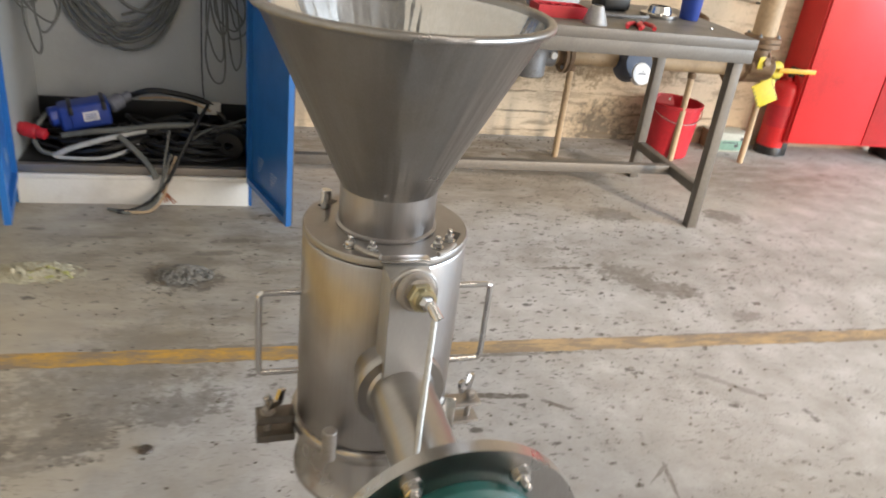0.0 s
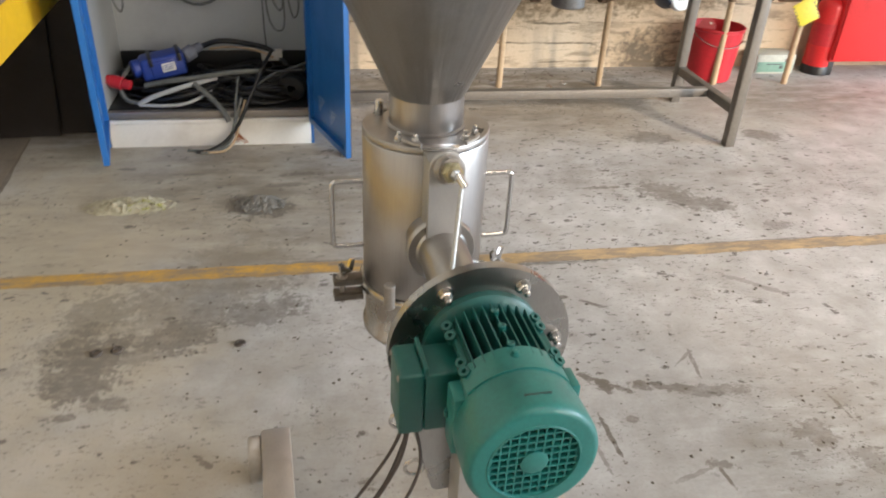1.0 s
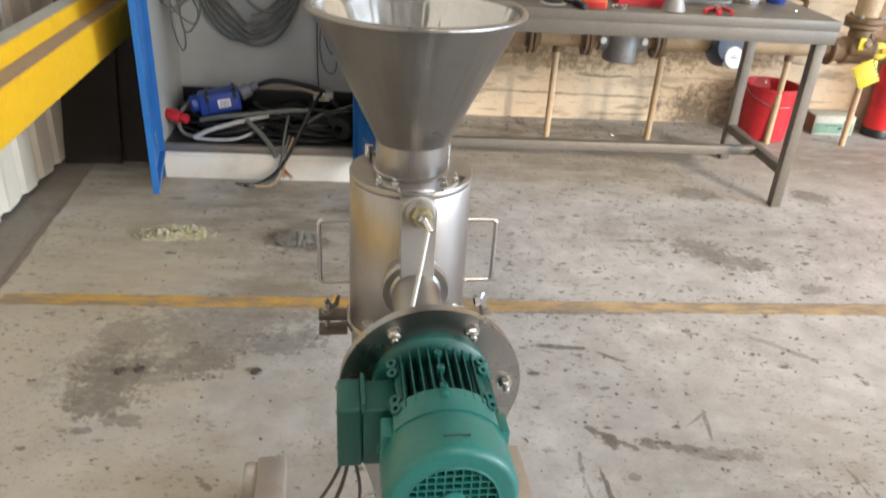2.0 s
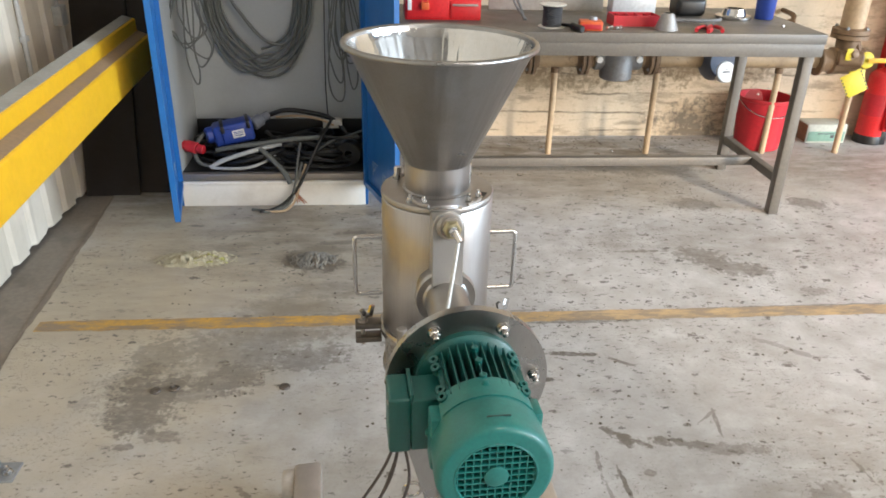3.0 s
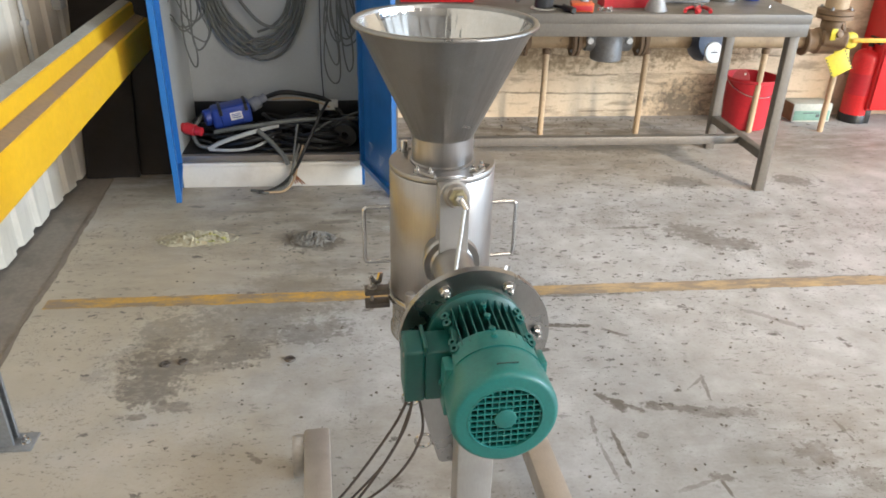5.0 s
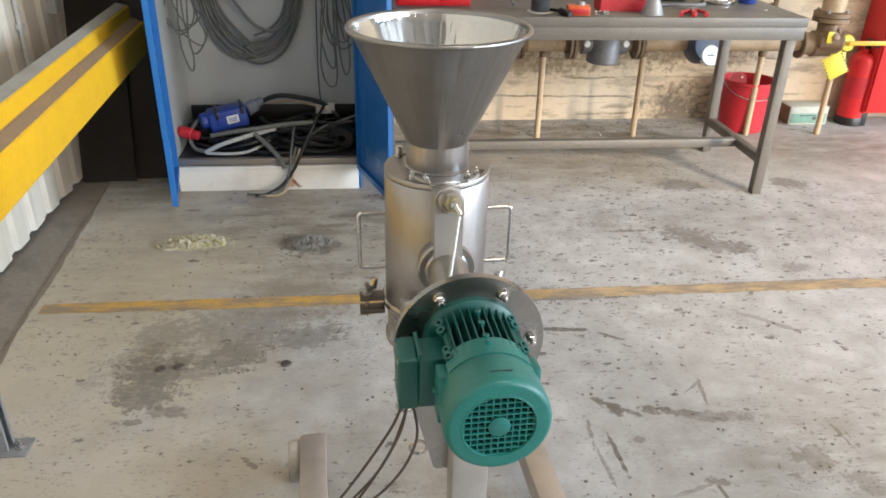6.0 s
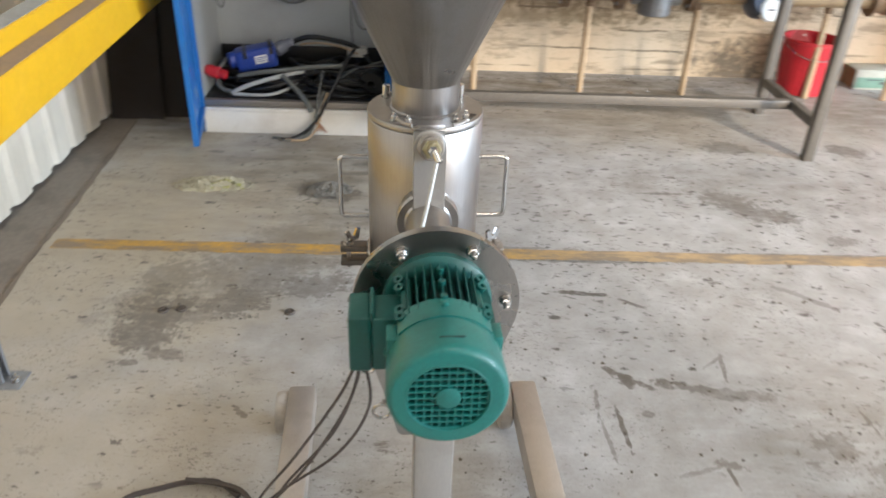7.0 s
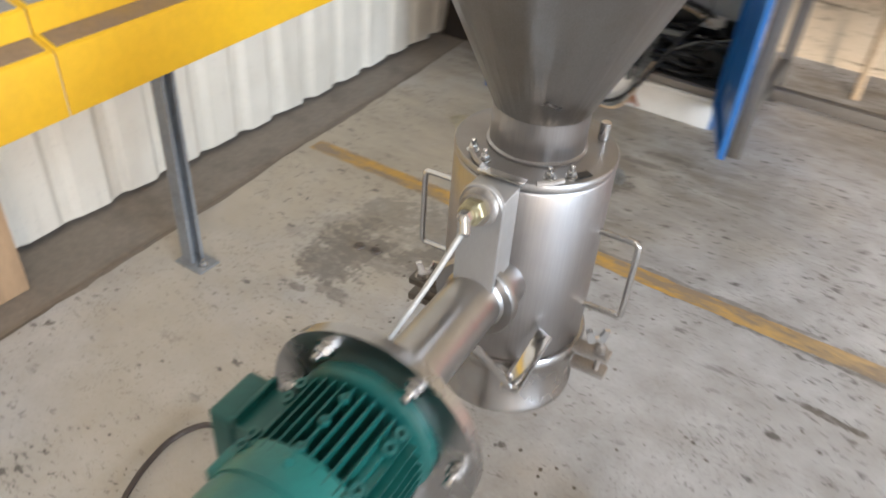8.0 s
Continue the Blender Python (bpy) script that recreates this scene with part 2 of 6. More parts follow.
        one = calc(t, "MULTIPLY", ramp(t, v.outputs["Distance"], r, r + 0.04, 1, 0), ramp(t, calc(t, "ADD", noise_of(t, p, gs, 3), bay), 0.52, 0.58))
        pits = one if pits is None else calc(t, "MAXIMUM", pits, one)
    tone = mixed(t, calc(t, "MULTIPLY", pits, 0.88), tone, (0.085, 0.076, 0.066))
    # damp and oily patches: x, y, half-length, half-width, turn, strength
    edge = calc(t, "ADD", calc(t, "SUBTRACT", noise_of(t, p, 7, 6, 0.7), 0.5), calc(t, "MULTIPLY", calc(t, "SUBTRACT", noise_of(t, p, 34, 7, 0.75), 0.5), 1.1))
    wet = None
    for x, y, a, w, turn, s in STAINS:
        dx, dy = calc(t, "SUBTRACT", sep.outputs[0], x), calc(t, "SUBTRACT", sep.outputs[1], y)
        c_, s_ = math.cos(radians(turn)), math.sin(radians(turn))
        u = calc(t, "DIVIDE", calc(t, "ADD", calc(t, "MULTIPLY", dx, c_), calc(t, "MULTIPLY", dy, s_)), a)
        q = calc(t, "DIVIDE", calc(t, "SUBTRACT", calc(t, "MULTIPLY", dy, c_), calc(t, "MULTIPLY", dx, s_)), w)
        d = calc(t, "SQRT", calc(t, "ADD", calc(t, "MULTIPLY", u, u), calc(t, "MULTIPLY", q, q)))
        d = calc(t, "ADD", d, calc(t, "MULTIPLY", edge, 3.2))
        one = ramp(t, d, 0.85, 1.1, min(0.95, s * 1.25), 0)
        wet = one if wet is None else calc(t, "MAXIMUM", wet, one)
    wet = calc(t, "MULTIPLY", wet, ramp(t, noise_of(t, turned(t, p, (1, 1.6, 1), 0.1), 24, 7, 0.72), 0.38, 0.52, 0.62, 1.0))
    tone = mixed(t, wet, tone, (0.1, 0.085, 0.07))
    # brown streaked patches, mostly trodden workshop dirt: x, y, half-length, half-width, strength
    streaks = noise_of(t, turned(t, p, (2.2, 7, 1), 0.06), 1.6, 7, 0.7)
    soil = None
    for x, y, a, w, s in DIRT_TONES:
        u = calc(t, "DIVIDE", calc(t, "SUBTRACT", sep.outputs[0], x), a)
        q = calc(t, "DIVIDE", calc(t, "SUBTRACT", sep.outputs[1], y), w)
        d = calc(t, "SQRT", calc(t, "ADD", calc(t, "MULTIPLY", u, u), calc(t, "MULTIPLY", q, q)))
        one = ramp(t, d, 0.35, 1.15, s, 0)
        soil = one if soil is None else calc(t, "MAXIMUM", soil, one)
    soil = calc(t, "MULTIPLY", soil, ramp(t, streaks, 0.36, 0.6, 0.2, 1.0))
    tone = mixed(t, soil, tone, (0.15, 0.122, 0.088))
    t.links.new(tone, b.inputs["Base Color"])
    r = calc(t, "SUBTRACT", ramp(t, mid, 0.3, 0.7, 0.42, 0.66), calc(t, "MULTIPLY", wet, 0.1))
    t.links.new(r, b.inputs["Roughness"])
    bumped(t, b, calc(t, "SUBTRACT", grain, calc(t, "MULTIPLY", calc(t, "MAXIMUM", pits, worn), 2.0)), 0.25, 0.003)
    return m


# mostly dirt; (1.55, 1.0) tones down overbright floor, (-1.0, 3.6) darkens the corner
DIRT_TONES = [(-0.15, 2.8, 0.95, 0.55, 0.75), (1.2, 4.05, 1.8, 0.45, 1.0), (1.0, 3.5, 1.4, 0.4, 0.6), (2.9, 3.75, 0.9, 0.4, 0.8), (-0.25, 2.2, 0.6, 0.4, 0.42),
        (0.25, 0.95, 0.5, 0.3, 0.4), (-1.0, 3.6, 0.45, 0.75, 1.0), (-0.1, 1.5, 0.6, 0.5, 0.2), (1.6, 2.75, 0.9, 0.3, 0.35),
        (-0.14, 2.27, 0.5, 0.36, 0.6), (-0.8, 2.5, 0.8, 0.9, 0.3), (1.55, 1.0, 0.9, 0.6, 0.5), (-0.45, 1.82, 0.42, 0.34, 0.3), (-0.17, 2.6, 0.2, 0.14, 1.0)]
STAINS = [
          (1.9, 2.148, 0.55, 0.007, 0.5, 0.55), (0.85, 2.062, 0.28, 0.011, 0, 0.5), (0.3, 2.15, 0.5, 0.012, 0, 0.45),
          (1.666, 2.51, 0.194, 0.08, -32, 0.55), (1.589, 2.616, 0.076, 0.085, -43, 0.5), (1.791, 3.197, 0.123, 0.076, -12, 0.45),
          (2.405, 3.202, 0.093, 0.069, -8, 0.5), (1.954, 2.258, 0.059, 0.038, -11, 0.4), (1.618, 1.851, 0.092, 0.017, -40, 0.4),
          (0.821, 1.843, 0.116, 0.012, -5, 0.8), (0.973, 1.793, 0.065, 0.011, -34, 0.7), (0.877, 1.369, 0.035, 0.022, -4, 0.7),
          (0.832, 1.421, 0.031, 0.014, -31, 0.7), (0.996, 1.375, 0.089, 0.012, -10, 0.7), (1.182, 1.325, 0.129, 0.025, -6, 0.45),
          (0.82, 1.174, 0.086, 0.007, -87, 0.75), (0.904, 1.236, 0.015, 0.013, -4, 0.5), (1.39, 1.127, 0.057, 0.053, -17, 0.5),
          (1.492, 1.01, 0.051, 0.038, -11, 0.4), (1.069, 1.008, 0.054, 0.006, -83, 0.7), (1.08, 1.045, 0.034, 0.016, -12, 0.55),
          (1.537, 1.212, 0.065, 0.007, -83, 0.6), (1.191, 1.451, 0.067, 0.006, -99, 0.55), (1.175, 1.482, 0.05, 0.006, 39, 0.5),
          (0.983, 1.019, 0.069, 0.006, 16, 0.4), (0.77, 1.114, 0.101, 0.006, -86, 0.45), (0.763, 1.27, 0.057, 0.007, -96, 0.5),
          (-0.628, 1.656, 0.123, 0.158, -4, 0.6), (-0.651, 1.887, 0.098, 0.114, 27, 0.4), (-0.372, 1.747, 0.115, 0.078, 11, 0.55),
          (-0.292, 1.884, 0.079, 0.094, 19, 0.4), (-0.53, 1.46, 0.058, 0.025, -4, 0.5), (-0.627, 1.423, 0.023, 0.014, 4, 0.55),
          (-0.248, 1.215, 0.04, 0.012, -43, 0.5), (-0.259, 2.159, 0.286, 0.128, 27, 0.22), (1.619, 3.734, 0.374, 0.102, -6, 0.45),
          (1.302, 2.659, 0.09, 0.012, 0, 0.6),
          (0.013, 2.897, 0.10, 0.018, 2, 0.6), (-0.753, 2.997, 0.04, 0.014, 0, 0.6), (-0.49, 1.93, 0.15, 0.10, 10, 0.36), (-0.17, 2.60, 0.13, 0.075, 0, 0.6),
          (-0.15, 1.86, 0.16, 0.085, 12, 0.5), (-0.30, 1.99, 0.26, 0.05, 4, 0.42), (-0.62, 1.56, 0.12, 0.07, 0, 0.5), (-0.47, 1.66, 0.1, 0.05, 8, 0.4), (0.9, 1.372, 0.07, 0.022, -28, 0.75), (1.06, 1.35, 0.16, 0.018, -9, 0.6),
          (-0.05, 2.79, 0.09, 0.014, 3, 0.5), (-0.47, 2.92, 0.07, 0.016, -4, 0.45),
          (-0.33, 1.92, 0.3, 0.16, 28, 0.28), (-0.66, 1.7, 0.15, 0.2, 0, 0.26)]
FLOOR = floor_material()


def line_material():
    """Yellow floor paint, worn through to the concrete."""
    m, t, b = nodes_of("worn_line_paint")
    p = coords(t, True)
    wear, fine, far = noise_of(t, turned(t, p, (0.5, 1.6, 1), 0), 14, 7, 0.7), noise_of(t, p, 70, 4), noise_of(t, p, 1.3, 2)
    tone = mixed(t, ramp(t, fine, 0.35, 0.7), (0.53, 0.30, 0.045), (0.38, 0.235, 0.08))
    lost = calc(t, "ADD", wear, calc(t, "MULTIPLY", far, 0.35))
    # the paint is trodden pale along the bay and nearly whole by the wall
    sep = add(t, "ShaderNodeSeparateXYZ")
    t.links.new(p, sep.inputs[0])
    faded = ramp(t, sep.outputs[0], 0.3, 1.0, 0.0, 0.66)
    tone = mixed(t, faded, tone, (0.41, 0.325, 0.22))
    tone = mixed(t, ramp(t, calc(t, "ADD", lost, calc(t, "MULTIPLY", faded, 0.05)), 0.6, 0.76, 0, 0.9), tone, (0.22, 0.175, 0.13))
    t.links.new(tone, b.inputs["Base Color"])
    b.inputs["Roughness"].default_value = 0.6
    bumped(t, b, fine, 0.2)
    return m


LINE = line_material()


def wall_material():
    """Cream paint over old brick: flaking in patches, with grime, streaks and painted shade."""
    m, t, b = nodes_of("flaking_cream_paint")
    p = coords(t, True)
    flake, broad, grain, fine = noise_of(t, turned(t, p, (1.3, 1, 5), 0), 1.7, 7, 0.7), noise_of(t, p, 1.6, 4), noise_of(t, p, 55, 4), noise_of(t, p, 22, 6, 0.7)
    tone = mixed(t, ramp(t, broad, 0.3, 0.7), (0.59, 0.455, 0.305), (0.655, 0.54, 0.39))
    tone = mixed(t, ramp(t, grain, 0.4, 0.7, 0, 0.25), tone, (0.45, 0.36, 0.24))
    tone = mixed(t, ramp(t, fine, 0.56, 0.66, 0, 0.5), tone, (0.42, 0.33, 0.22))
    lost = ramp(t, calc(t, "ADD", flake, calc(t, "MULTIPLY", calc(t, "SUBTRACT", broad, 0.5), 0.5)), 0.55, 0.63)
    tone = mixed(t, calc(t, "MULTIPLY", lost, 0.6), tone, (0.33, 0.25, 0.165))
    tone = mixed(t, ramp(t, noise_of(t, turned(t, p, (3, 1, 13), 0), 1.5, 6), 0.56, 0.68, 0, 0.6), tone, (0.25, 0.19, 0.13))
    # shade painted by the bucket, shade and grime under the pipe: x, z, half-length, half-height, strength
    sep = add(t, "ShaderNodeSeparateXYZ")
    t.links.new(p, sep.inputs[0])
    rag = calc(t, "ADD", calc(t, "MULTIPLY", calc(t, "SUBTRACT", flake, 0.5), 3.0), calc(t, "MULTIPLY", calc(t, "SUBTRACT", fine, 0.5), 3.0))
    for x, z, a, h, s, dark in ((2.23, 0.08, 0.26, 0.15, 0.85, (0.1, 0.09, 0.075)), (1.3, 0.52, 1.2, 0.17, 0.9, (0.2, 0.145, 0.085)), (2.25, 0.54, 0.45, 0.16, 0.75, (0.2, 0.145, 0.085)), (0.9, 0.36, 0.5, 0.05, 0.6, (0.26, 0.2, 0.12))):
        u = calc(t, "DIVIDE", calc(t, "SUBTRACT", sep.outputs[0], x), a)
        q = calc(t, "DIVIDE", calc(t, "SUBTRACT", sep.outputs[2], z), h)
        d = calc(t, "ADD", calc(t, "SQRT", calc(t, "ADD", calc(t, "MULTIPLY", u, u), calc(t, "MULTIPLY", q, q))), rag)
        tone = mixed(t, ramp(t, d, 0.5, 1.2, s, 0), tone, dark)
    # long cracks where the bed joints show through
    sag = calc(t, "ADD", sep.outputs[2], calc(t, "MULTIPLY", noise_of(t, p, 3.5, 5), 0.05))
    joint = calc(t, "ABSOLUTE", calc(t, "SUBTRACT", calc(t, "FRACT", calc(t, "DIVIDE", sag, 0.125)), 0.5))
    crack = calc(t, "MULTIPLY", ramp(t, joint, 0.03, 0.075, 1, 0), ramp(t, noise_of(t, turned(t, p, (1, 1, 6), 0), 2.4, 5, 0.7), 0.5, 0.6))
    tone = mixed(t, calc(t, "MULTIPLY", crack, 0.8), tone, (0.17, 0.125, 0.08))
    lost = calc(t, "MAXIMUM", lost, crack)
    t.links.new(tone, b.inputs["Base Color"])
    b.inputs["Roughness"].default_value = 0.75
    bumped(t, b, calc(t, "SUBTRACT", grain, calc(t, "MULTIPLY", lost, 1.5)), 0.4, 0.005)
    return m


WALL = wall_material()


def sheet_material():
    """Off-white profiled sheet, dirty towards its laps, with run marks."""
    m, t, b = nodes_of("grubby_white_sheet")
    p = coords(t, True)
    runs = add(t, "ShaderNodeMapping")
    runs.inputs["Scale"].default_value = (1, 14, 1.4)
    t.links.new(p, runs.inputs["Vector"])
    run, broad, grain = noise_of(t, runs.outputs["Vector"], 2, 5), noise_of(t, p, 3, 4), noise_of(t, p, 60, 3)
    tone = mixed(t, ramp(t, broad, 0.3, 0.7), (0.55, 0.49, 0.395), (0.65, 0.59, 0.49))
    tone = mixed(t, ramp(t, run, 0.54, 0.76, 0, 0.4), tone, (0.36, 0.31, 0.24))
    tone = mixed(t, ramp(t, grain, 0.6, 0.8, 0, 0.35), tone, (0.3, 0.26, 0.21))
    t.links.new(tone, b.inputs["Base Color"])
    b.inputs["Roughness"].default_value = 0.55
    bumped(t, b, grain, 0.12)
    return m


SHEET = sheet_material()
GUTTER = surface("grimy_concrete", (0.25, 0.212, 0.172), 0.85, 0, (0.12, 0.098, 0.075), 0.5, 50, 5, 0.4)
PLASTER = surface("plain_hall_cladding", (0.42, 0.4, 0.365), 0.7, 0, (0.25, 0.22, 0.19), 0.4, 20, 1.5)
GRASS_FAR = surface("yard_asphalt", (0.16, 0.155, 0.15), 0.9, 0, (0.1, 0.1, 0.1), 0.4, 6, 0.6)


# ---- building helpers ----
def mesh_of(name, bm, material, smooth=40):
    if isinstance(material, (list, tuple)):
        mats = list(material)
    else:
        mats = [material]
    bmesh.ops.recalc_face_normals(bm, faces=bm.faces)
    me = bpy.data.meshes.new(name)
    for f in bm.faces:
        f.smooth = True
    for e in bm.edges:
        if len(e.link_faces) == 2 and e.calc_face_angle(0) > radians(smooth):
            e.smooth = False
    bm.to_mesh(me)
    bm.free()
    for m in mats:
        me.materials.append(m)
    return me


def part(name, bm, material, parent=None, label="", smooth=40):
    ob = new(name, mesh_of(name, bm, material, smooth))
    if parent:
        ob.parent = parent
    if label:
        tagged(ob, label)
    return ob


def thing(name, label, category, at=(0, 0, 0), turn=0.0, group="", kind=""):
    ob = new(name)
    ob.empty_display_size = 0.05
    ob.matrix_basis = pose(*at, 0, 0, turn)
    return tagged(ob, label, category, group, kind)


def solid(name, bm, material, label, category, at=(0, 0, 0), turn=0.0, group="", kind="", smooth=40):
    """A thing that is one plain mesh."""
    ob = part(name, bm, material, smooth=smooth)
    ob.matrix_basis = pose(*at, 0, 0, turn)
    return tagged(ob, label, category, group, kind)


def box(bm, x0, x1, y0, y1, z0, z1, bevel=0.0, segs=2, m=None, slot=0):
    made = bmesh.ops.create_cube(bm, size=1)
    vs = made["verts"]
    for v in vs:
        v.co = Vector((x0 + (v.co.x + 0.5) * (x1 - x0), y0 + (v.co.y + 0.5) * (y1 - y0), z0 + (v.co.z + 0.5) * (z1 - z0)))
    faces = {f for v in vs for f in v.link_faces}
    for f in faces:
        f.material_index = slot
    if m is not None:
        bmesh.ops.transform(bm, matrix=m, verts=vs)
    if bevel:
        es = list({e for v in vs for e in v.link_edges})
        bmesh.ops.bevel(bm, geom=es, offset=bevel, segments=segs, affect="EDGES", profile=0.5)
    return bm


def new_box(*a, **k):
    return box(bmesh.new(), *a, **k)


def frame_to(axis):
    return Vector(axis).to_track_quat("Z", "Y").to_matrix().to_4x4()


def lathe(bm, profile, seg=32, m=None, closed=False, slot=0):
    """Turns (radius, height) pairs about z."""
    rings = []
    for r, z in profile:
        if r < 1e-6:
            rings.append([bm.verts.new((0, 0, z))])
        else:
            rings.append([bm.verts.new((r * math.cos(2 * math.pi * i / seg), r * math.sin(2 * math.pi * i / seg), z)) for i in range(seg)])
    pairs = list(zip(rings, rings[1:])) + ([(rings[-1], rings[0])] if closed else [])
    for a, b in pairs:
        for i in range(seg):
            j = (i + 1) % seg
            quad = [a[i % len(a)], a[j % len(a)], b[j % len(b)], b[i % len(b)]]
            f = list(dict.fromkeys(quad))
            if len(f) > 2:
                bm.faces.new(f).material_index = slot
    if m is not None:
        bmesh.ops.transform(bm, matrix=m, verts=[v for r in rings for v in r])
    return bm


def rod(bm, p0, p1, r, seg=12, chamfer=0.0, r1=None, slot=0):
    p0, p1 = Vector(p0), Vector(p1)
    n = (p1 - p0).length
    r1 = r if r1 is None else r1
    c = min(chamfer, n * 0.4)
    prof = [(0, 0), (r - c, 0), (r, c), (r1, n - c), (r1 - c, n), (0, n)] if c else [(0, 0), (r, 0), (r1, n), (0, n)]
    return lathe(bm, prof, seg, Matrix.Translation(p0) @ frame_to(p1 - p0), slot=slot)


def smooth_path(points, steps=8, closed=False):
    """Catmull-Rom through the points."""
    p = [Vector(q) for q in points]
    n, out = len(p), []
    for i in range(n if closed else n - 1):
        if closed:
            a, b, c, d = p[(i - 1) % n], p[i], p[(i + 1) % n], p[(i + 2) % n]
        else:
            a, b, c, d = p[max(i - 1, 0)], p[i], p[i + 1], p[min(i + 2, n - 1)]
        for k in range(steps):
            u = k / steps
            out.append(0.5 * ((2 * b) + (c - a) * u + (2 * a - 5 * b + 4 * c - d) * u * u + (3 * b - a - 3 * c + d) * u ** 3))
    if not closed:
        out.append(p[-1])
    return out


def sweep(bm, path, r, seg=8, closed=False, slot=0):
    """A round tube along a path."""
    n, rings, side = len(path), [], None
    for i, q in enumerate(path):
        if closed:
            d = path[(i + 1) % n] - path[i - 1]
        else:
            d = path[min(i + 1, n - 1)] - path[max(i - 1, 0)]
        d.normalize()
        if side is None:
            side = d.orthogonal().normalized()
        side = (side - d * side.dot(d))
        side = side.normalized() if side.length > 1e-6 else d.orthogonal().normalized()
        up = d.cross(side)
        rings.append([bm.verts.new(q + r * (math.cos(2 * math.pi * k / seg) * side + math.sin(2 * math.pi * k / seg) * up)) for k in range(seg)])
    for i in range(n if closed else n - 1):
        a, b = rings[i], rings[(i + 1) % n]
        off = 0
        if closed and i == n - 1:
            off = min(range(seg), key=lambda o: sum((a[k].co - b[(k + o) % seg].co).length for k in range(seg)))
        for k in range(seg):
            bm.faces.new((a[k], a[(k + 1) % seg], b[(k + 1 + off) % seg], b[(k + off) % seg])).material_index = slot
    if not closed:
        bm.faces.new(rings[0][::-1])
        bm.faces.new(rings[-1])
    return bm


def hexbolt(bm, at, axis, r=0.008, h=0.007, stud=0.006, slot=0):
    """A hexagon head with a washer and a stub of thread."""
    m = Matrix.Translation(at) @ frame_to(axis)
    lathe(bm, [(0, 0), (r * 1.35, 0), (r * 1.35, 0.0015), (0, 0.0015)], 14, m, slot=slot)
    lathe(bm, [(0, 0.0016), (r, 0.0016), (r, h * 0.85), (r * 0.8, h), (0, h)], 6, m, slot=slot)
    if stud:
        lathe(bm, [(r * 0.55, h), (r * 0.55, h + stud), (r * 0.4, h + stud + 0.001), (0, h + stud + 0.001)], 10, m, slot=slot)
    return bm


def prism(bm, outline, y0, y1, slot=0, m=None):
    """An (x, z) outline pushed along y."""
    a = [bm.verts.new((x, y0, z)) for x, z in outline]
    b = [bm.verts.new((x, y1, z)) for x, z in outline]
    n = len(a)
    fs = [bm.faces.new(a), bm.faces.new(b[::-1])]
    for i in range(n):
        fs.append(bm.faces.new((a[i], b[i], b[(i + 1) % n], a[(i + 1) % n])))
    for f in fs:
        f.material_index = slot
    if m is not None:
        bmesh.ops.transform(bm, matrix=m, verts=a + b)
    return bm


# ---- the hall ----
X_WALL, Y_WALL, X_EAST, Y_SOUTH, Z_ROOF = -1.43, 4.38, 13.0, -5.0, 6.6


def kerb(y):
    """The slab's edge by the cladding, which runs slightly askew."""
    return -1.15 - 0.055 * (y - 1.7)


bm = new_box(-1.2, X_EAST + 0.2, Y_SOUTH - 0.2, Y_WALL + 0.2, -0.25, 0.0)
for v in bm.verts:
    if v.co.x < 0:
        v.co.x = kerb(v.co.y) - 0.005
solid("floor", bm, FLOOR, "stained and pitted grey concrete workshop floor", "floor", kind="structure")

random.seed(3)
bm = bmesh.new()
n = 70
ys = [Y_SOUTH + (Y_WALL - Y_SOUTH) * i / n for i in range(n + 1)]
lo = [bm.verts.new((X_WALL - 0.1, y, -0.012)) for y in ys]
hi = [bm.verts.new((kerb(y) + random.uniform(-0.012, 0.008), y, -0.004)) for y in ys]
bt = [bm.verts.new((X_WALL - 0.1, y, -0.2)) for y in ys]
for i in range(n):
    bm.faces.new((lo[i], hi[i], hi[i + 1], lo[i + 1]))
    bm.faces.new((lo[i], lo[i + 1], bt[i + 1], bt[i]))
solid("floor_channel", bm, GUTTER, "grimy dark concrete strip along the foot of the cladding", "floor edge", kind="structure")

# cracked joint between the slab and the strip
random.seed(8)
bm = bmesh.new()
ys = [-2.5 + 0.045 * i for i in range(152)]
off = 0.0
edge_a, edge_b = [], []
for y in ys:
    off = off * 0.8 + random.uniform(-0.007, 0.007)
    w = max(0.001, random.uniform(-0.001, 0.006))
    edge_a.append(bm.verts.new((kerb(y) - 0.0075, y, 0.0012)))
    edge_b.append(bm.verts.new((kerb(y) + 0.001 + off * 0.7 + w, y, 0.0012)))
for i in range(len(ys) - 1):
    bm.faces.new((edge_a[i], edge_b[i], edge_b[i + 1], edge_a[i + 1]))
solid("floor_joint", bm, surface("joint_grime", (0.2, 0.165, 0.13), 0.95, 0, (0.06, 0.05, 0.04), 0.8, 30, 4), "cracked dark joint along the edge of the slab", "floor joint", kind="structure")

bm = new_box(-30, 45, -45, 30, -0.5, -0.26)
solid("ground", bm, GRASS_FAR, "plain grey yard outside the hall", "ground", kind="structure")

# yellow floor line with a ragged edge
random.seed(5)
bm = bmesh.new()
xs = [-1.14 + 0.04 * i for i in range(160)]
low = [bm.verts.new((x, 2.069 + random.uniform(-0.004, 0.004), 0.0015)) for x in xs]
upp = [bm.verts.new((x, 2.142 + random.uniform(-0.004, 0.004), 0.0015)) for x in xs]
for i in range(len(xs) - 1):
    bm.faces.new((low[i], low[i + 1], upp[i + 1], upp[i]))
solid("floor_line", bm, LINE, "worn yellow line painted across the concrete floor", "floor marking", kind="structure")

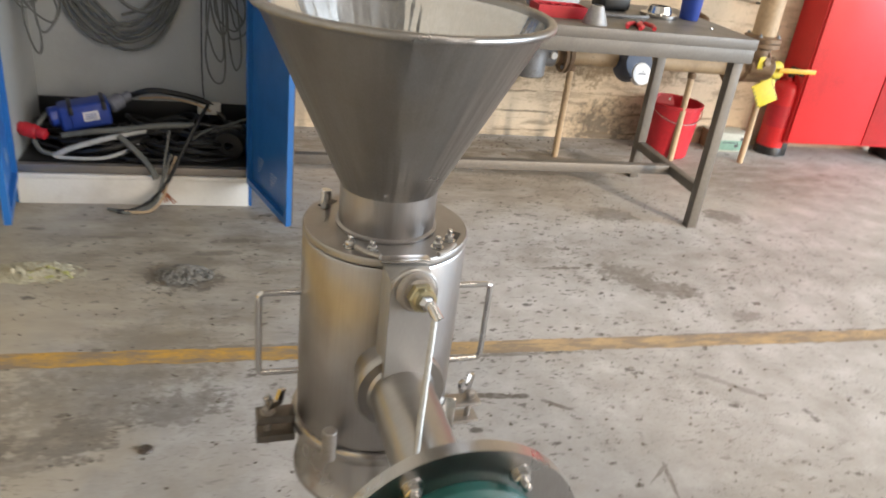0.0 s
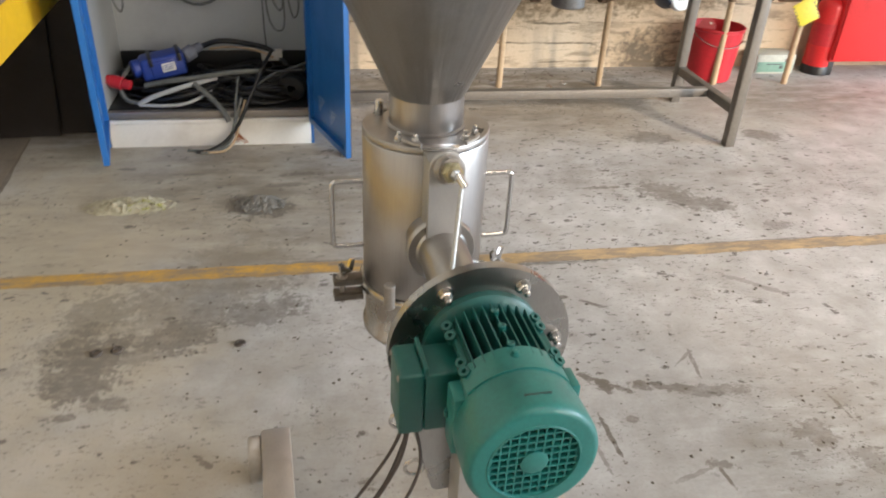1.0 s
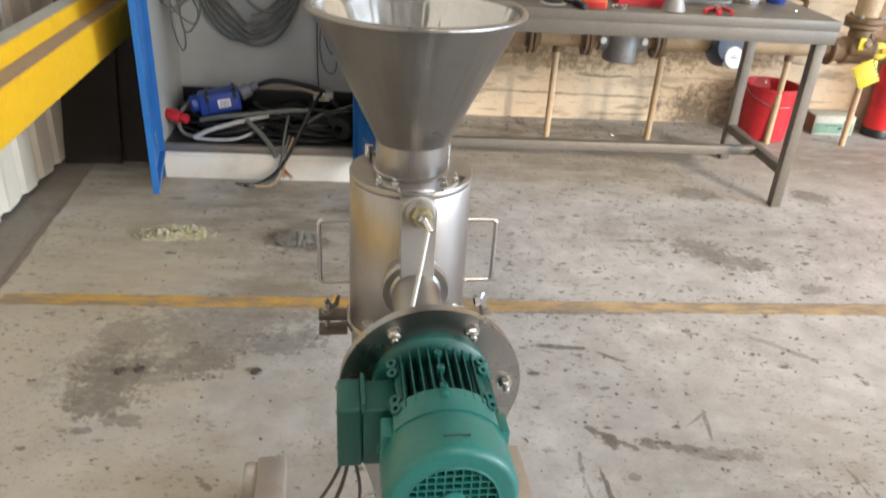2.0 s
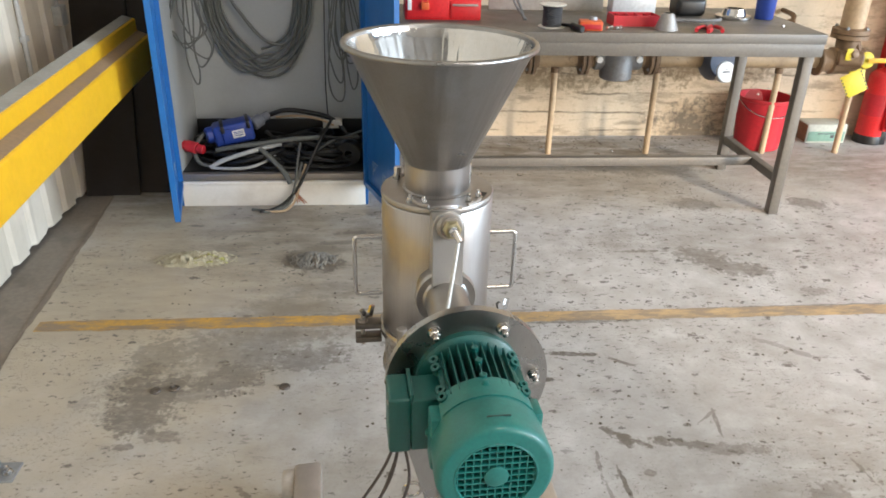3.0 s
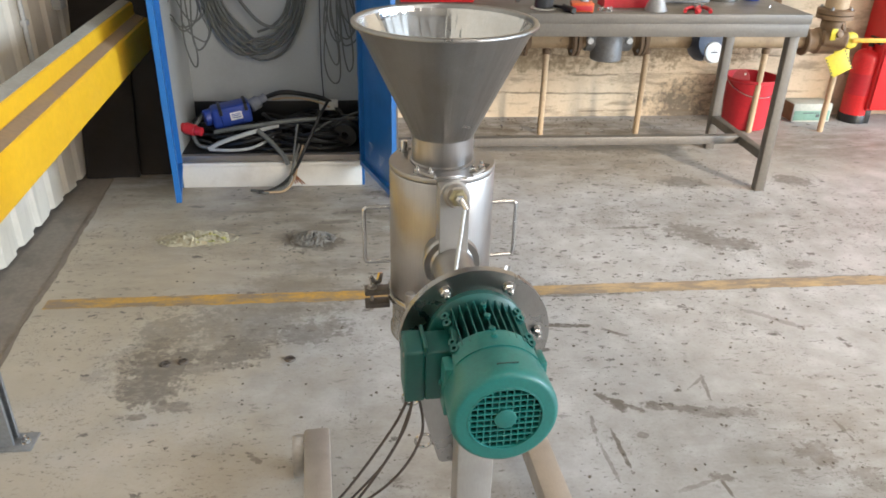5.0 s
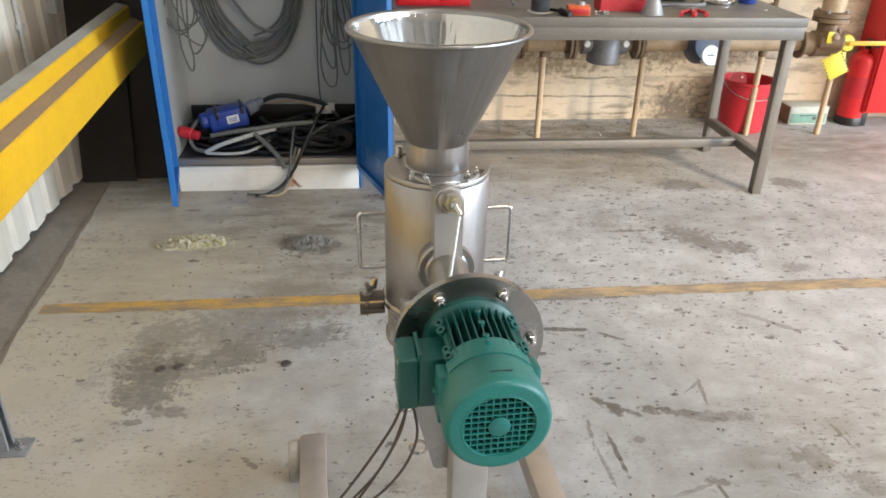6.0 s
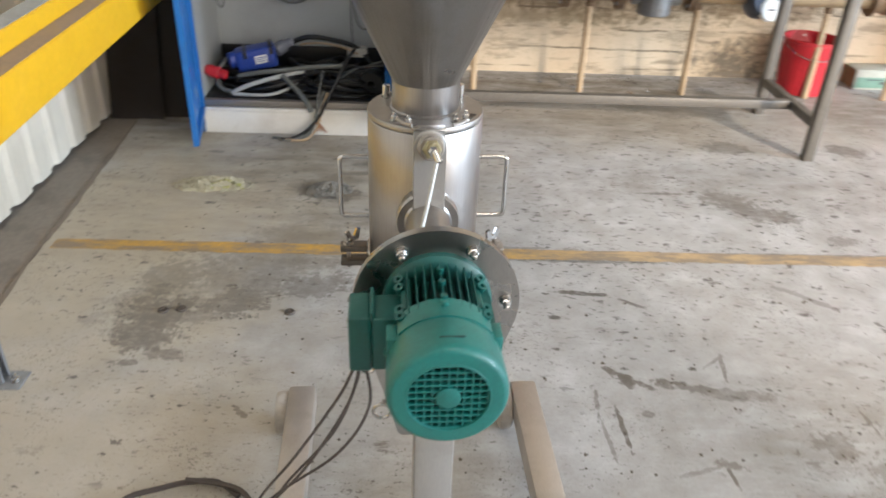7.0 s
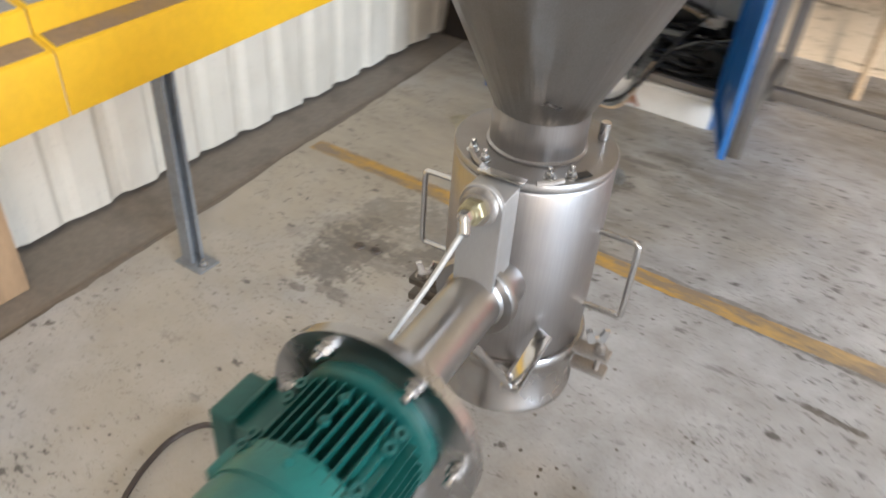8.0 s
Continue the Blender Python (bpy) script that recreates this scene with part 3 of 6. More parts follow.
# profiled cladding on the west side
bm = bmesh.new()
PITCH, DEPTH = 0.19, 0.015
prof, y = [], Y_SOUTH
while y < Y_WALL:
    prof += [(0, y), (0, y + 0.105), (DEPTH, y + 0.13), (DEPTH, y + 0.165)]
    y += PITCH
random.seed(9)
foot = [0.004 + random.uniform(0, 0.012) for _ in prof]
levels = [0, 0.35, 1.1, 2.4, Z_ROOF]
skins = []
for back in (0.0, 0.005):
    skins.append([[bm.verts.new((X_WALL + 0.032 - d - back, yy, z if z else foot[i])) for i, (d, yy) in enumerate(prof)] for z in levels])
for grid in skins:
    for a, b in zip(grid, grid[1:]):
        for i in range(len(prof) - 1):
            bm.faces.new((a[i], a[i + 1], b[i + 1], b[i]))
for i in range(len(prof) - 1):
    bm.faces.new((skins[0][0][i], skins[0][0][i + 1], skins[1][0][i + 1], skins[1][0][i]))
solid("wall_west", bm, SHEET, "off-white profiled steel cladding with grimy run marks", "wall", kind="structure", smooth=20)
bm = new_box(X_WALL - 0.2, X_WALL - 0.1, Y_SOUTH - 0.2, Y_WALL + 0.2, -0.2, Z_ROOF)
solid("wall_west_backing", bm, PLASTER, "plain outer skin behind the profiled cladding", "wall", kind="structure")

# painted brick wall to the north; the low courses stand out
wall_n = thing("wall_north", "cream-painted old brick wall, flaking and grimy", "wall", kind="structure")
part("render_coat", new_box(X_WALL - 0.2, X_EAST + 0.2, Y_WALL, Y_WALL + 0.2, -0.25, Z_ROOF), WALL, wall_n)

wall_e = thing("wall_east", "plain hall wall with a wide open doorway", "wall", kind="structure")
part("pier", new_box(X_EAST, X_EAST + 0.2, 2.6, Y_WALL, -0.25, Z_ROOF), PLASTER, wall_e)
part("lintel", new_box(X_EAST, X_EAST + 0.2, Y_SOUTH, 2.6, 5.8, Z_ROOF), PLASTER, wall_e)
wall_s = thing("wall_south", "plain hall wall with an open gate", "wall", kind="structure")
part("pier", new_box(X_WALL - 0.1, 4.6, Y_SOUTH - 0.2, Y_SOUTH, -0.25, Z_ROOF), PLASTER, wall_s)
part("pier", new_box(9.0, X_EAST + 0.2, Y_SOUTH - 0.2, Y_SOUTH, -0.25, 4.298), PLASTER, wall_s)
part("lintel", new_box(4.6, X_EAST + 0.2, Y_SOUTH - 0.2, Y_SOUTH, 4.3, Z_ROOF), PLASTER, wall_s)
# unseen roof; its opening is made up for the overhead fill
bm = bmesh.new()
box(bm, X_WALL - 0.2, 1.4, Y_SOUTH - 0.2, Y_WALL + 0.2, Z_ROOF, Z_ROOF + 0.1)
box(bm, 2.6, X_EAST + 0.2, Y_SOUTH - 0.2, Y_WALL + 0.2, Z_ROOF, Z_ROOF + 0.1)
box(bm, 1.4, 2.6, -0.8, Y_WALL + 0.2, Z_ROOF, Z_ROOF + 0.1)
box(bm, 1.4, 2.6, Y_SOUTH - 0.2, -3.2, Z_ROOF, Z_ROOF + 0.1)
solid("ceiling", bm, PLASTER, "plain dark hall roof, unseen, with one long opening for the fill lamp", "ceiling", kind="structure")

# ---- the mill ----
MILL_AT, MILL_TURN, AXIS = (0.247, 0.972, 0.0), 3.5, 0.834
FWD = (0, -1, 0)
S_PLATE, S_FAN = 0.390, 0.615      # front of the motor plate and end of the fan cowl, from the drum's axis


def ring_m(s, z=AXIS, x=0.0):
    """Turns about the motor's axis, s from the drum's axis; local z points towards the fan."""
    return Matrix.Translation((x, -s, z)) @ frame_to(FWD)


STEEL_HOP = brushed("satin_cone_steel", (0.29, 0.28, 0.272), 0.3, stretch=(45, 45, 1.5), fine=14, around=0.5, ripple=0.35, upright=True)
# inside of the same cone: smoother, with its bright reflections partly in the colour
STEEL_IN = brushed("smooth_lit_cone_steel", (0.56, 0.55, 0.54), 0.08, stretch=(45, 45, 1.5), fine=10, ripple=0.6)
STEEL_COL = brushed("satin_column_steel", (0.42, 0.405, 0.385), 0.4, stretch=(30, 30, 2), metal=0.6)
STEEL_TUBE = brushed("satin_tube_steel", (0.4, 0.385, 0.37), 0.3, stretch=(1, 60, 1))
STEEL_PLATE = brushed("satin_plate_steel", (0.42, 0.41, 0.4), 0.27, stretch=(25, 2, 2))
STEEL_LID = brushed("satin_lid_steel", (0.33, 0.313, 0.297), 0.38, stretch=(6, 30, 1), metal=0.9)
CLAMP_DARK = surface("dark_clamp_steel", (0.12, 0.105, 0.09), 0.36, 0.7, (0.06, 0.05, 0.04), 0.5, 90, 14)
PALE_LEAD = surface("pale_braided_lead", (0.38, 0.37, 0.345), 0.45, 0.3, (0.3, 0.27, 0.22), 0.3, 160, 20)


def build_mill():
    mill = thing("conical_mill", "stainless steel conical mill with a green motor on a wheeled stand", "mill", MILL_AT, MILL_TURN)

    # drum and discharge
    bm = bmesh.new()
    lathe(bm, [(0.1035, 0.700), (0.1075, 0.702), (0.1075, 0.980), (0.1055, 0.983), (0.098, 0.983), (0.098, 0.700)], 72, closed=True)
    drum = part("drum", bm, STEEL_V, mill, "brushed steel drum")
    bm = bmesh.new()
    lathe(bm, [(0.1, 0.59), (0.109, 0.592), (0.109, 0.600), (0.104, 0.607), (0.104, 0.680), (0.096, 0.680), (0.096, 0.59)], 64, closed=True)
    part("discharge_ring", bm, STEEL, mill, "turned steel discharge ring, open below")

    # flat channel down the front of the drum
    part("front_channel", new_box(-0.027, 0.027, -0.1515, -0.1095, 0.862, 0.994, 0.0015), STEEL_COL, drum, "boxed steel channel")
    bm = bmesh.new()
    arch = [(-0.028, 0.862), (0.028, 0.862)] + [(0.028 * math.cos(radians(a)), 0.985 + 0.028 * math.sin(radians(a))) for a in range(0, 181, 15)]
    prism(bm, arch, -0.16, -0.152)
    bmesh.ops.bevel(bm, geom=list(bm.edges), offset=0.0014, segments=1, affect="EDGES")
    part("channel_face", bm, STEEL_COL, drum, "steel face plate with a rounded top")
    # handles
    for s in (-1, 1):
        bm = bmesh.new()
        pts = [(s * 0.104, 0.0, 0.896), (s * 0.150, 0.0, 0.896), (s * 0.159, 0, 0.894), (s * 0.162, 0.0, 0.885), (s * 0.162, 0.0, 0.83),
               (s * 0.162, 0.0, 0.781), (s * 0.159, 0, 0.771), (s * 0.150, 0.0, 0.769), (s * 0.104, 0.0, 0.769)]
        sweep(bm, smooth_path(pts, 4), 0.0045, 10)
        part("handle", bm, STEEL_BRIGHT, drum, "bent steel rod handle")

    # lid with slots and bolts
    bm = bmesh.new()
    lathe(bm, [(0.062, 0.985), (0.1065, 0.985), (0.108, 0.9865), (0.108, 0.994), (0.1065, 0.996), (0.062, 0.996)], 72, closed=True)
    lid = part("lid", bm, STEEL_LID, mill, "flat steel lid plate")
    for a in (229, 247, 303, 321):
        c = Vector((0.09 * math.cos(radians(a)), 0.09 * math.sin(radians(a)), 0.996))
        bm = bmesh.new()
        hexbolt(bm, c, (0, 0, 1), 0.0062, 0.009, 0.006)
        part("bolt", bm, STEEL_BRIGHT, lid, "bright hexagon bolt")
    for a in (329, 137):
        bm = bmesh.new()
        box(bm, 0.086, 0.098, -0.014, 0.014, 0.9955, 0.9972, 0.0, m=Matrix.Rotation(radians(a), 4, "Z"))
        part("slot", bm, BLACK, lid, "dark bolt slot")
    for x, y in ((-0.072, 0.05), (0.07, 0.058)):
        bm = bmesh.new()
        rod(bm, (x, y, 0.996), (x, y, 1.022), 0.0075, 14, 0.0012)
        part("stud", bm, STEEL_BRIGHT, lid, "upright steel stud")
    # latch at the front of the lid
    bm = new_box(-0.031, 0.031, -0.1122, -0.098, 0.9965, 0.9995, 0.001)
    part("latch_lip", bm, STEEL_BRIGHT, lid, "bright folded lip")
    for s in (-1, 1):
        bm = bmesh.new()
        x = -0.043 if s < 0 else 0.057
        sweep(bm, smooth_path([(x + s * 0.012, -0.080, 1.003), (x, -0.092, 1.0005), (x - s * 0.014, -0.102, 1.0005)], 5), 0.0035, 8)
        part("latch_arm", bm, STEEL_DULL, lid)

    # neck and hopper
    bm = bmesh.new()
    lathe(bm, [(0.0625, 0.9965), (0.066, 0.9965), (0.066, 0.9995), (0.0625, 1.0015), (0.0625, 1.052), (0.06, 1.052), (0.06, 0.9965)], 64, closed=True)
    part("neck", bm, STEEL_V, mill, "brushed steel neck")
    bm = bmesh.new()
    prof = [(0.0630, 1.0515)]
    for k in range(13):
        u = k / 12
        prof.append((0.0635 + 0.1045 * u, 1.054 + 0.212 * u))
    prof += [(0.1710 + 0.0055 * math.cos(a), 1.2700 + 0.0055 * math.sin(a)) for a in [radians(d) for d in range(-70, 200, 30)]]
    for k in range(13):
        u = 1 - k / 12
        prof.append((0.0615 + 0.1040 * u, 1.054 + 0.212 * u))
    lathe(bm, prof, 112, closed=True)
    bmesh.ops.recalc_face_normals(bm, faces=bm.faces)
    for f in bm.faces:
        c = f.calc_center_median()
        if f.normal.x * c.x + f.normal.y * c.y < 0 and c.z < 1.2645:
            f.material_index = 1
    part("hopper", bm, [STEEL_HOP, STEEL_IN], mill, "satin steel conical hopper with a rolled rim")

    # shaft housing from the drum to the motor plate
    bm = bmesh.new()
    lathe(bm, [(0.0, -0.02), (0.049, -0.02), (0.049, 0.030), (0.057, 0.032), (0.057, 0.042), (0.055, 0.045), (0.043, 0.045), (0.0395, 0.049), (0.0395, 0.27), (0, 0.27)],
          44, ring_m(0.105))
    part("shaft_housing", bm, STEEL_TUBE, mill, "satin steel shaft housing")
    # gland boss, brass nut and sensor lead
    g0, gd = Vector((0.001, -0.1595, 0.985)), Vector((0.02, -0.95, 0.22)).normalized()
    gm = Matrix.Translation(g0) @ frame_to(gd)
    bm = bmesh.new()
    lathe(bm, [(0, 0), (0.0235, 0), (0.0235, 0.006), (0.021, 0.008), (0.0195, 0.013), (0, 0.013)], 28, gm)
    lathe(bm, [(0, 0.0131), (0.0195, 0.0131), (0.0195, 0.020), (0, 0.020)], 26, gm)
    part("gland_boss", bm, STEEL_DULL, drum, "round steel boss")
    bm = bmesh.new()
    lathe(bm, [(0, 0.0201), (0.0165, 0.0201), (0.0165, 0.031), (0.0145, 0.033), (0, 0.033)], 6, gm)
    lathe(bm, [(0.0135, 0.0331), (0.0135, 0.038), (0.0115, 0.041), (0, 0.041)], 24, gm)
    part("gland_nut", bm, BRASS, drum, "brass gland nut")
    bm = bmesh.new()
    lathe(bm, [(0, 0.0411), (0.009, 0.0411), (0.009, 0.050), (0.006, 0.055), (0, 0.055)], 6, gm)
    part("gland_tip", bm, STEEL_BRIGHT, drum)
    e = g0 + gd * 0.053
    bm = bmesh.new()
    rod(bm, e + Vector((0.001, 0.004, 0.001)), e + Vector((0.010, -0.010, -0.014)), 0.0062, 12, 0.001)
    part("lead_elbow", bm, STEEL_BRIGHT, mill)
    bm = bmesh.new()
    sweep(bm, smooth_path([e + Vector((0.006, -0.006, -0.009)), e + Vector((0.003, -0.014, -0.02)), (-0.010, -0.266, 0.927), (-0.029, -0.318, 0.876), (-0.040, -0.345, 0.861), (-0.044, -0.366, 0.856)], 8), 0.0037, 8)
    part("sensor_lead", bm, PALE_LEAD, mill, "pale braided sensor lead")
    bm = bmesh.new()
    rod(bm, (-0.043, -0.352, 0.858), (-0.045, -0.3748, 0.855), 0.0075, 12, 0.001)
    part("lead_fitting", bm, DARK_GREY, mill)

    # split clamp below the drum, with two pairs of ears
    bm = bmesh.new()
    lathe(bm, [(0.1045, 0.680), (0.112, 0.680), (0.115, 0.685), (0.115, 0.696), (0.112, 0.701), (0.1045, 0.701)], 64, closed=True)
    clamp = part("clamp_ring", bm, STEEL, mill, "bolted steel clamp ring")
    for s in (-1, 1):
        for z in (0.668, 0.700):
            bm = bmesh.new()
            h = 0.013 if s < 0 else 0.006
            box(bm, min(s * 0.112, s * 0.166), max(s * 0.112, s * 0.166), -0.030, -0.002, z, z + h, 0.0025)
            # the left ears are darker than the right ones
            part("clamp_ear", bm, CLAMP_DARK if s < 0 else STEEL_DULL, clamp, "flat clamp ear")
        bm = bmesh.new()
        rod(bm, (s * 0.150, -0.016, 0.658), (s * 0.150, -0.016, 0.722), 0.0045, 10, 0.001)
        hexbolt(bm, (s * 0.150, -0.016, 0.7125), (0, 0, 1), 0.008, 0.008, 0)
        part("clamp_bolt", bm, STEEL_DULL, clamp)
        bm = bmesh.new()
        prism(bm, [(-0.012, 0.0), (0.012, 0.0), (0.018, 0.022), (0.009, 0.024), (0.003, 0.010), (-0.003, 0.010), (-0.009, 0.024), (-0.018, 0.022)], -0.003, 0.003,
              m=Matrix.Translation((s * 0.141, -0.016, 0.7215)) @ Matrix.Rotation(radians(35), 4, "Z"))
        part("wing_nut", bm, STEEL_BRIGHT, clamp, "bright wing nut")
    bm = bmesh.new()
    rod(bm, (-0.078, -0.108, 0.700), (-0.078, -0.108, 0.748), 0.010, 16, 0.0015)
    part("hinge_pin", bm, STEEL_DULL, clamp, "short upright hinge pin")
    # swing strut: a rod from the housing and a flat bar back up to the drum
    bm = bmesh.new()
    sweep(bm, smooth_path([(0.030, -0.205, 0.812), (0.048, -0.172, 0.756), (0.064, -0.138, 0.697)], 4), 0.006, 10)
    rod(bm, (0.052, -0.14, 0.694), (0.078, -0.134, 0.694), 0.0085, 14, 0.001)
    part("strut", bm, STEEL_BRIGHT, mill, "steel swing strut")
    bm = bmesh.new()
    lean = Vector((0.018, 0.044, 0.074)).normalized()
    box(bm, -0.0125, 0.0125, -0.003, 0.003, 0.0, 0.088, 0.002, m=Matrix.Translation((0.068, -0.134, 0.697)) @ frame_to(lean))
    part("strut_bar", bm, STEEL_BRIGHT, mill, "bright flat steel bar")
    bm = bmesh.new()
    box(bm, 0.052, 0.058, -0.135, -0.07, 0.682, 0.708, 0.002)
    part("strut_bracket", bm, STEEL, mill, "flat steel bracket")

    # motor plate: round above, tapered below
    out = [(0.1285 * math.cos(radians(d)), AXIS - 0.010 + 0.1285 * math.sin(radians(d))) for d in range(-14, 195, 7)]
    out += [(-0.085, 0.66), (-0.058, 0.556), (-0.052, 0.55), (0.052, 0.55), (0.058, 0.556), (0.085, 0.66)]
    bm = bmesh.new()
    prism(bm, out, -S_PLATE + 0.015, -S_PLATE)
    sharp = [ed for ed in bm.edges if abs(ed.verts[0].co.y - ed.verts[1].co.y) < 1e-6]
    bmesh.ops.bevel(bm, geom=sharp, offset=0.0012, segments=1, affect="EDGES")
    plate = part("motor_plate", bm, STEEL_PLATE, mill, "round-headed satin steel mounting plate")
    for k in range(6):
        a = radians(60 * k + 0.8)
        bm = bmesh.new()
        hexbolt(bm, (0.1055 * math.cos(a), -S_PLATE, AXIS - 0.008 + 0.1055 * math.sin(a)), FWD, 0.0085, 0.010, 0.010)
        part("plate_bolt", bm, STEEL_BRIGHT, plate, "bright hexagon nut and bolt")

    # motor
    bm = bmesh.new()
    lathe(bm, [(0, 0.0005), (0.083, 0.0005), (0.083, 0.012), (0.077, 0.017), (0.066, 0.02), (0.049, 0.026), (0.049, 0.155), (0, 0.155)], 48, ring_m(S_PLATE))
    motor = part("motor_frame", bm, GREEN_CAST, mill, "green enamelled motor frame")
    y0, y1 = -0.416, -0.518
    for k in range(-4, 5):
        x = k * 0.0118
        for s in (1, -1):
            r_in, r_out = math.sqrt(0.0485 ** 2 - x * x), math.sqrt(0.0795 ** 2 - x * x * 0.9)
            z0, z1 = AXIS + s * (r_in - 0.003), AXIS + s * r_out
            bm = bmesh.new()
            prism(bm, [(x - 0.0015, z0), (x + 0.0015, z0), (x + 0.0009, z1), (x - 0.0009, z1)], y0, y1)
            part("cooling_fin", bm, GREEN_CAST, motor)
    for k in range(-4, 5):
        z = k * 0.0118
        r_in, r_out = math.sqrt(0.0485 ** 2 - z * z), math.sqrt(0.0795 ** 2 - z * z * 0.9)
        bm = bmesh.new()
        prism(bm, [(r_in - 0.003, AXIS + z - 0.0015), (r_out, AXIS + z - 0.0009), (r_out, AXIS + z + 0.0009), (r_in - 0.003, AXIS + z + 0.0015)], y0, y1)
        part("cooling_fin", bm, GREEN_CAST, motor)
    # bolt lugs at the corners and bosses in the fins
    for sx, sz in ((1, 1), (-1, 1), (1, -1), (-1, -1)):
        for y in (-0.424, -0.444, -0.498, -0.514):
            bm = bmesh.new()
            c = Vector((sx * 0.0575, y, AXIS + sz * 0.0535))
            lathe(bm, [(0.0032, -0.007), (0.0072, -0.007), (0.0072, 0.007), (0.0032, 0.007)], 14, Matrix.Translation(c) @ frame_to((sx * 0.4, -0.3, sz)), closed=True)
            part("frame_lug", bm, GREEN_CAST, motor)
        bm = bmesh.new()
        box(bm, min(sx * 0.042, sx * 0.057), max(sx * 0.042, sx * 0.057), y1, y0, AXIS + min(sz * 0.044, sz * 0.055), AXIS + max(sz * 0.044, sz * 0.055), 0.003)
        part("frame_corner", bm, GREEN_CAST, motor)
    for y in (-0.434, -0.466, -0.502):
        bm = bmesh.new()
        lathe(bm, [(0, 0.066), (0.0055, 0.066), (0.0055, 0.0825), (0.0035, 0.0835), (0, 0.081)], 12, Matrix.Translation((0.0, y, AXIS)))
        part("fin_boss", bm, GREEN_CAST, motor)
    # fan cowl: a turned shell with a pierced end
    c0 = S_FAN - 0.104
    bm = bmesh.new()
    shell = [(0.0720, 0.0), (0.0750, 0.0), (0.0765, 0.004), (0.0782, 0.038), (0.0792, 0.045), (0.0802, 0.088), (0.0799, 0.0935), (0.0786, 0.0985), (0.0763, 0.1018), (0.0735, 0.1036),
             (0.0710, 0.1042), (0.0562, 0.1042), (0.0556, 0.1052), (0.0540, 0.1052), (0.0533, 0.1037), (0.0533, 0.099), (0.068, 0.099), (0.0755, 0.084), (0.073, 0.004)]
    lathe(bm, shell, 72, ring_m(c0), closed=True)
    cowl = part("fan_cowl", bm, GREEN, mill, "green pressed-steel fan cowl")
    bm = bmesh.new()
    arc = [radians(d) for d in range(38, 143, 8)]
    prism(bm, [(0.0800 * math.cos(a), AXIS + 0.0800 * math.sin(a)) for a in arc] + [(0.07 * math.cos(a), AXIS + 0.07 * math.sin(a)) for a in reversed(arc)], -c0 - 0.034, -c0 + 0.006)
    part("cowl_collar", bm, GREEN, cowl)
    for ang in (0, 180, 270):
        m = Matrix.Translation((0, 0, AXIS)) @ Matrix.Rotation(radians(90 - ang), 4, "Y")
        bm = bmesh.new()
        box(bm, -0.043, 0.043, -c0 - 0.036, -c0, 0.06, 0.0780, 0.003, m=m)
        part("cowl_pad", bm, GREEN, cowl)
    for ang in (90, 0, 180):
        m = Matrix.Translation((0, 0, AXIS)) @ Matrix.Rotation(radians(90 - ang), 4, "Y")
        bm = bmesh.new()
        hexbolt(bm, m @ Vector((0.0, -c0 - 0.008, 0.0800 if ang == 90 else 0.0780)), m.to_3x3() @ Vector((0, 0, 1)), 0.0045, 0.004, 0)
        part("cowl_screw", bm, GREEN, cowl, "small painted screw")
    bm = new_box(-0.012, 0.020, -c0 - 0.0800, -c0 - 0.0775, AXIS + 0.0785, AXIS + 0.0806, 0.0006)
    part("vent_slit", bm, GREEN_DARK, cowl, "dark strip for the shade in the cowl's slit")
    yg = -S_FAN + 0.0035
    for k in range(-5, 6):
        o = k * 0.0102
        half = math.sqrt(max(0.0536 ** 2 - o * o, 1e-6))
        bm = bmesh.new()
        box(bm, o - 0.0009, o + 0.0009, yg - 0.0016, yg + 0.004, AXIS - half, AXIS + half)
        part("grille_bar", bm, GREEN, cowl)
        bm = bmesh.new()
        box(bm, -half, half, yg - 0.0024, yg + 0.0044, AXIS + o - 0.0011, AXIS + o + 0.0011)
        part("grille_bar", bm, GREEN, cowl)
    bm = bmesh.new()
    lathe(bm, [(0, -0.003), (0.0165, -0.003), (0.0165, 0.0035), (0.0145, 0.0045), (0, 0.0045)], 28, ring_m(-yg))
    part("grille_hub", bm, GREEN, cowl)
    bm = bmesh.new()
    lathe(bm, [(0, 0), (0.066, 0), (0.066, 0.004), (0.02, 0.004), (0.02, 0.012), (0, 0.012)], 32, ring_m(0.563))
    part("fan_wheel", bm, GREEN_DARK, cowl, "plastic fan wheel in the colour of the shade behind the grille")
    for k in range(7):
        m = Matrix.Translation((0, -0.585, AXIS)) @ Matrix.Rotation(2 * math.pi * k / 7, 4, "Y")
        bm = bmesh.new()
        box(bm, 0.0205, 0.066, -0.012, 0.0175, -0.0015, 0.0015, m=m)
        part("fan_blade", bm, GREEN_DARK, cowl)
    # terminal box on the side
    tbox = part("terminal_box", new_box(-0.0983, -0.050, -0.487, -0.425, 0.776, 0.867, 0.003, 3), GREEN_CAST, mill, "green terminal box")
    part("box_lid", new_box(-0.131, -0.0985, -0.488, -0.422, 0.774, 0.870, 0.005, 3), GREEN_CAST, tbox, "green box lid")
    part("box_seam", new_box(-0.1005, -0.0945, -0.4865, -0.420, 0.860, 0.877, 0.002), GREEN_CAST, tbox)
    for y in (-0.480, -0.430):
        bm = bmesh.new()
        hexbolt(bm, (-0.131, y, 0.862), (-1, 0, 0), 0.003, 0.002, 0)
        part("box_screw", bm, STEEL_DULL, tbox)
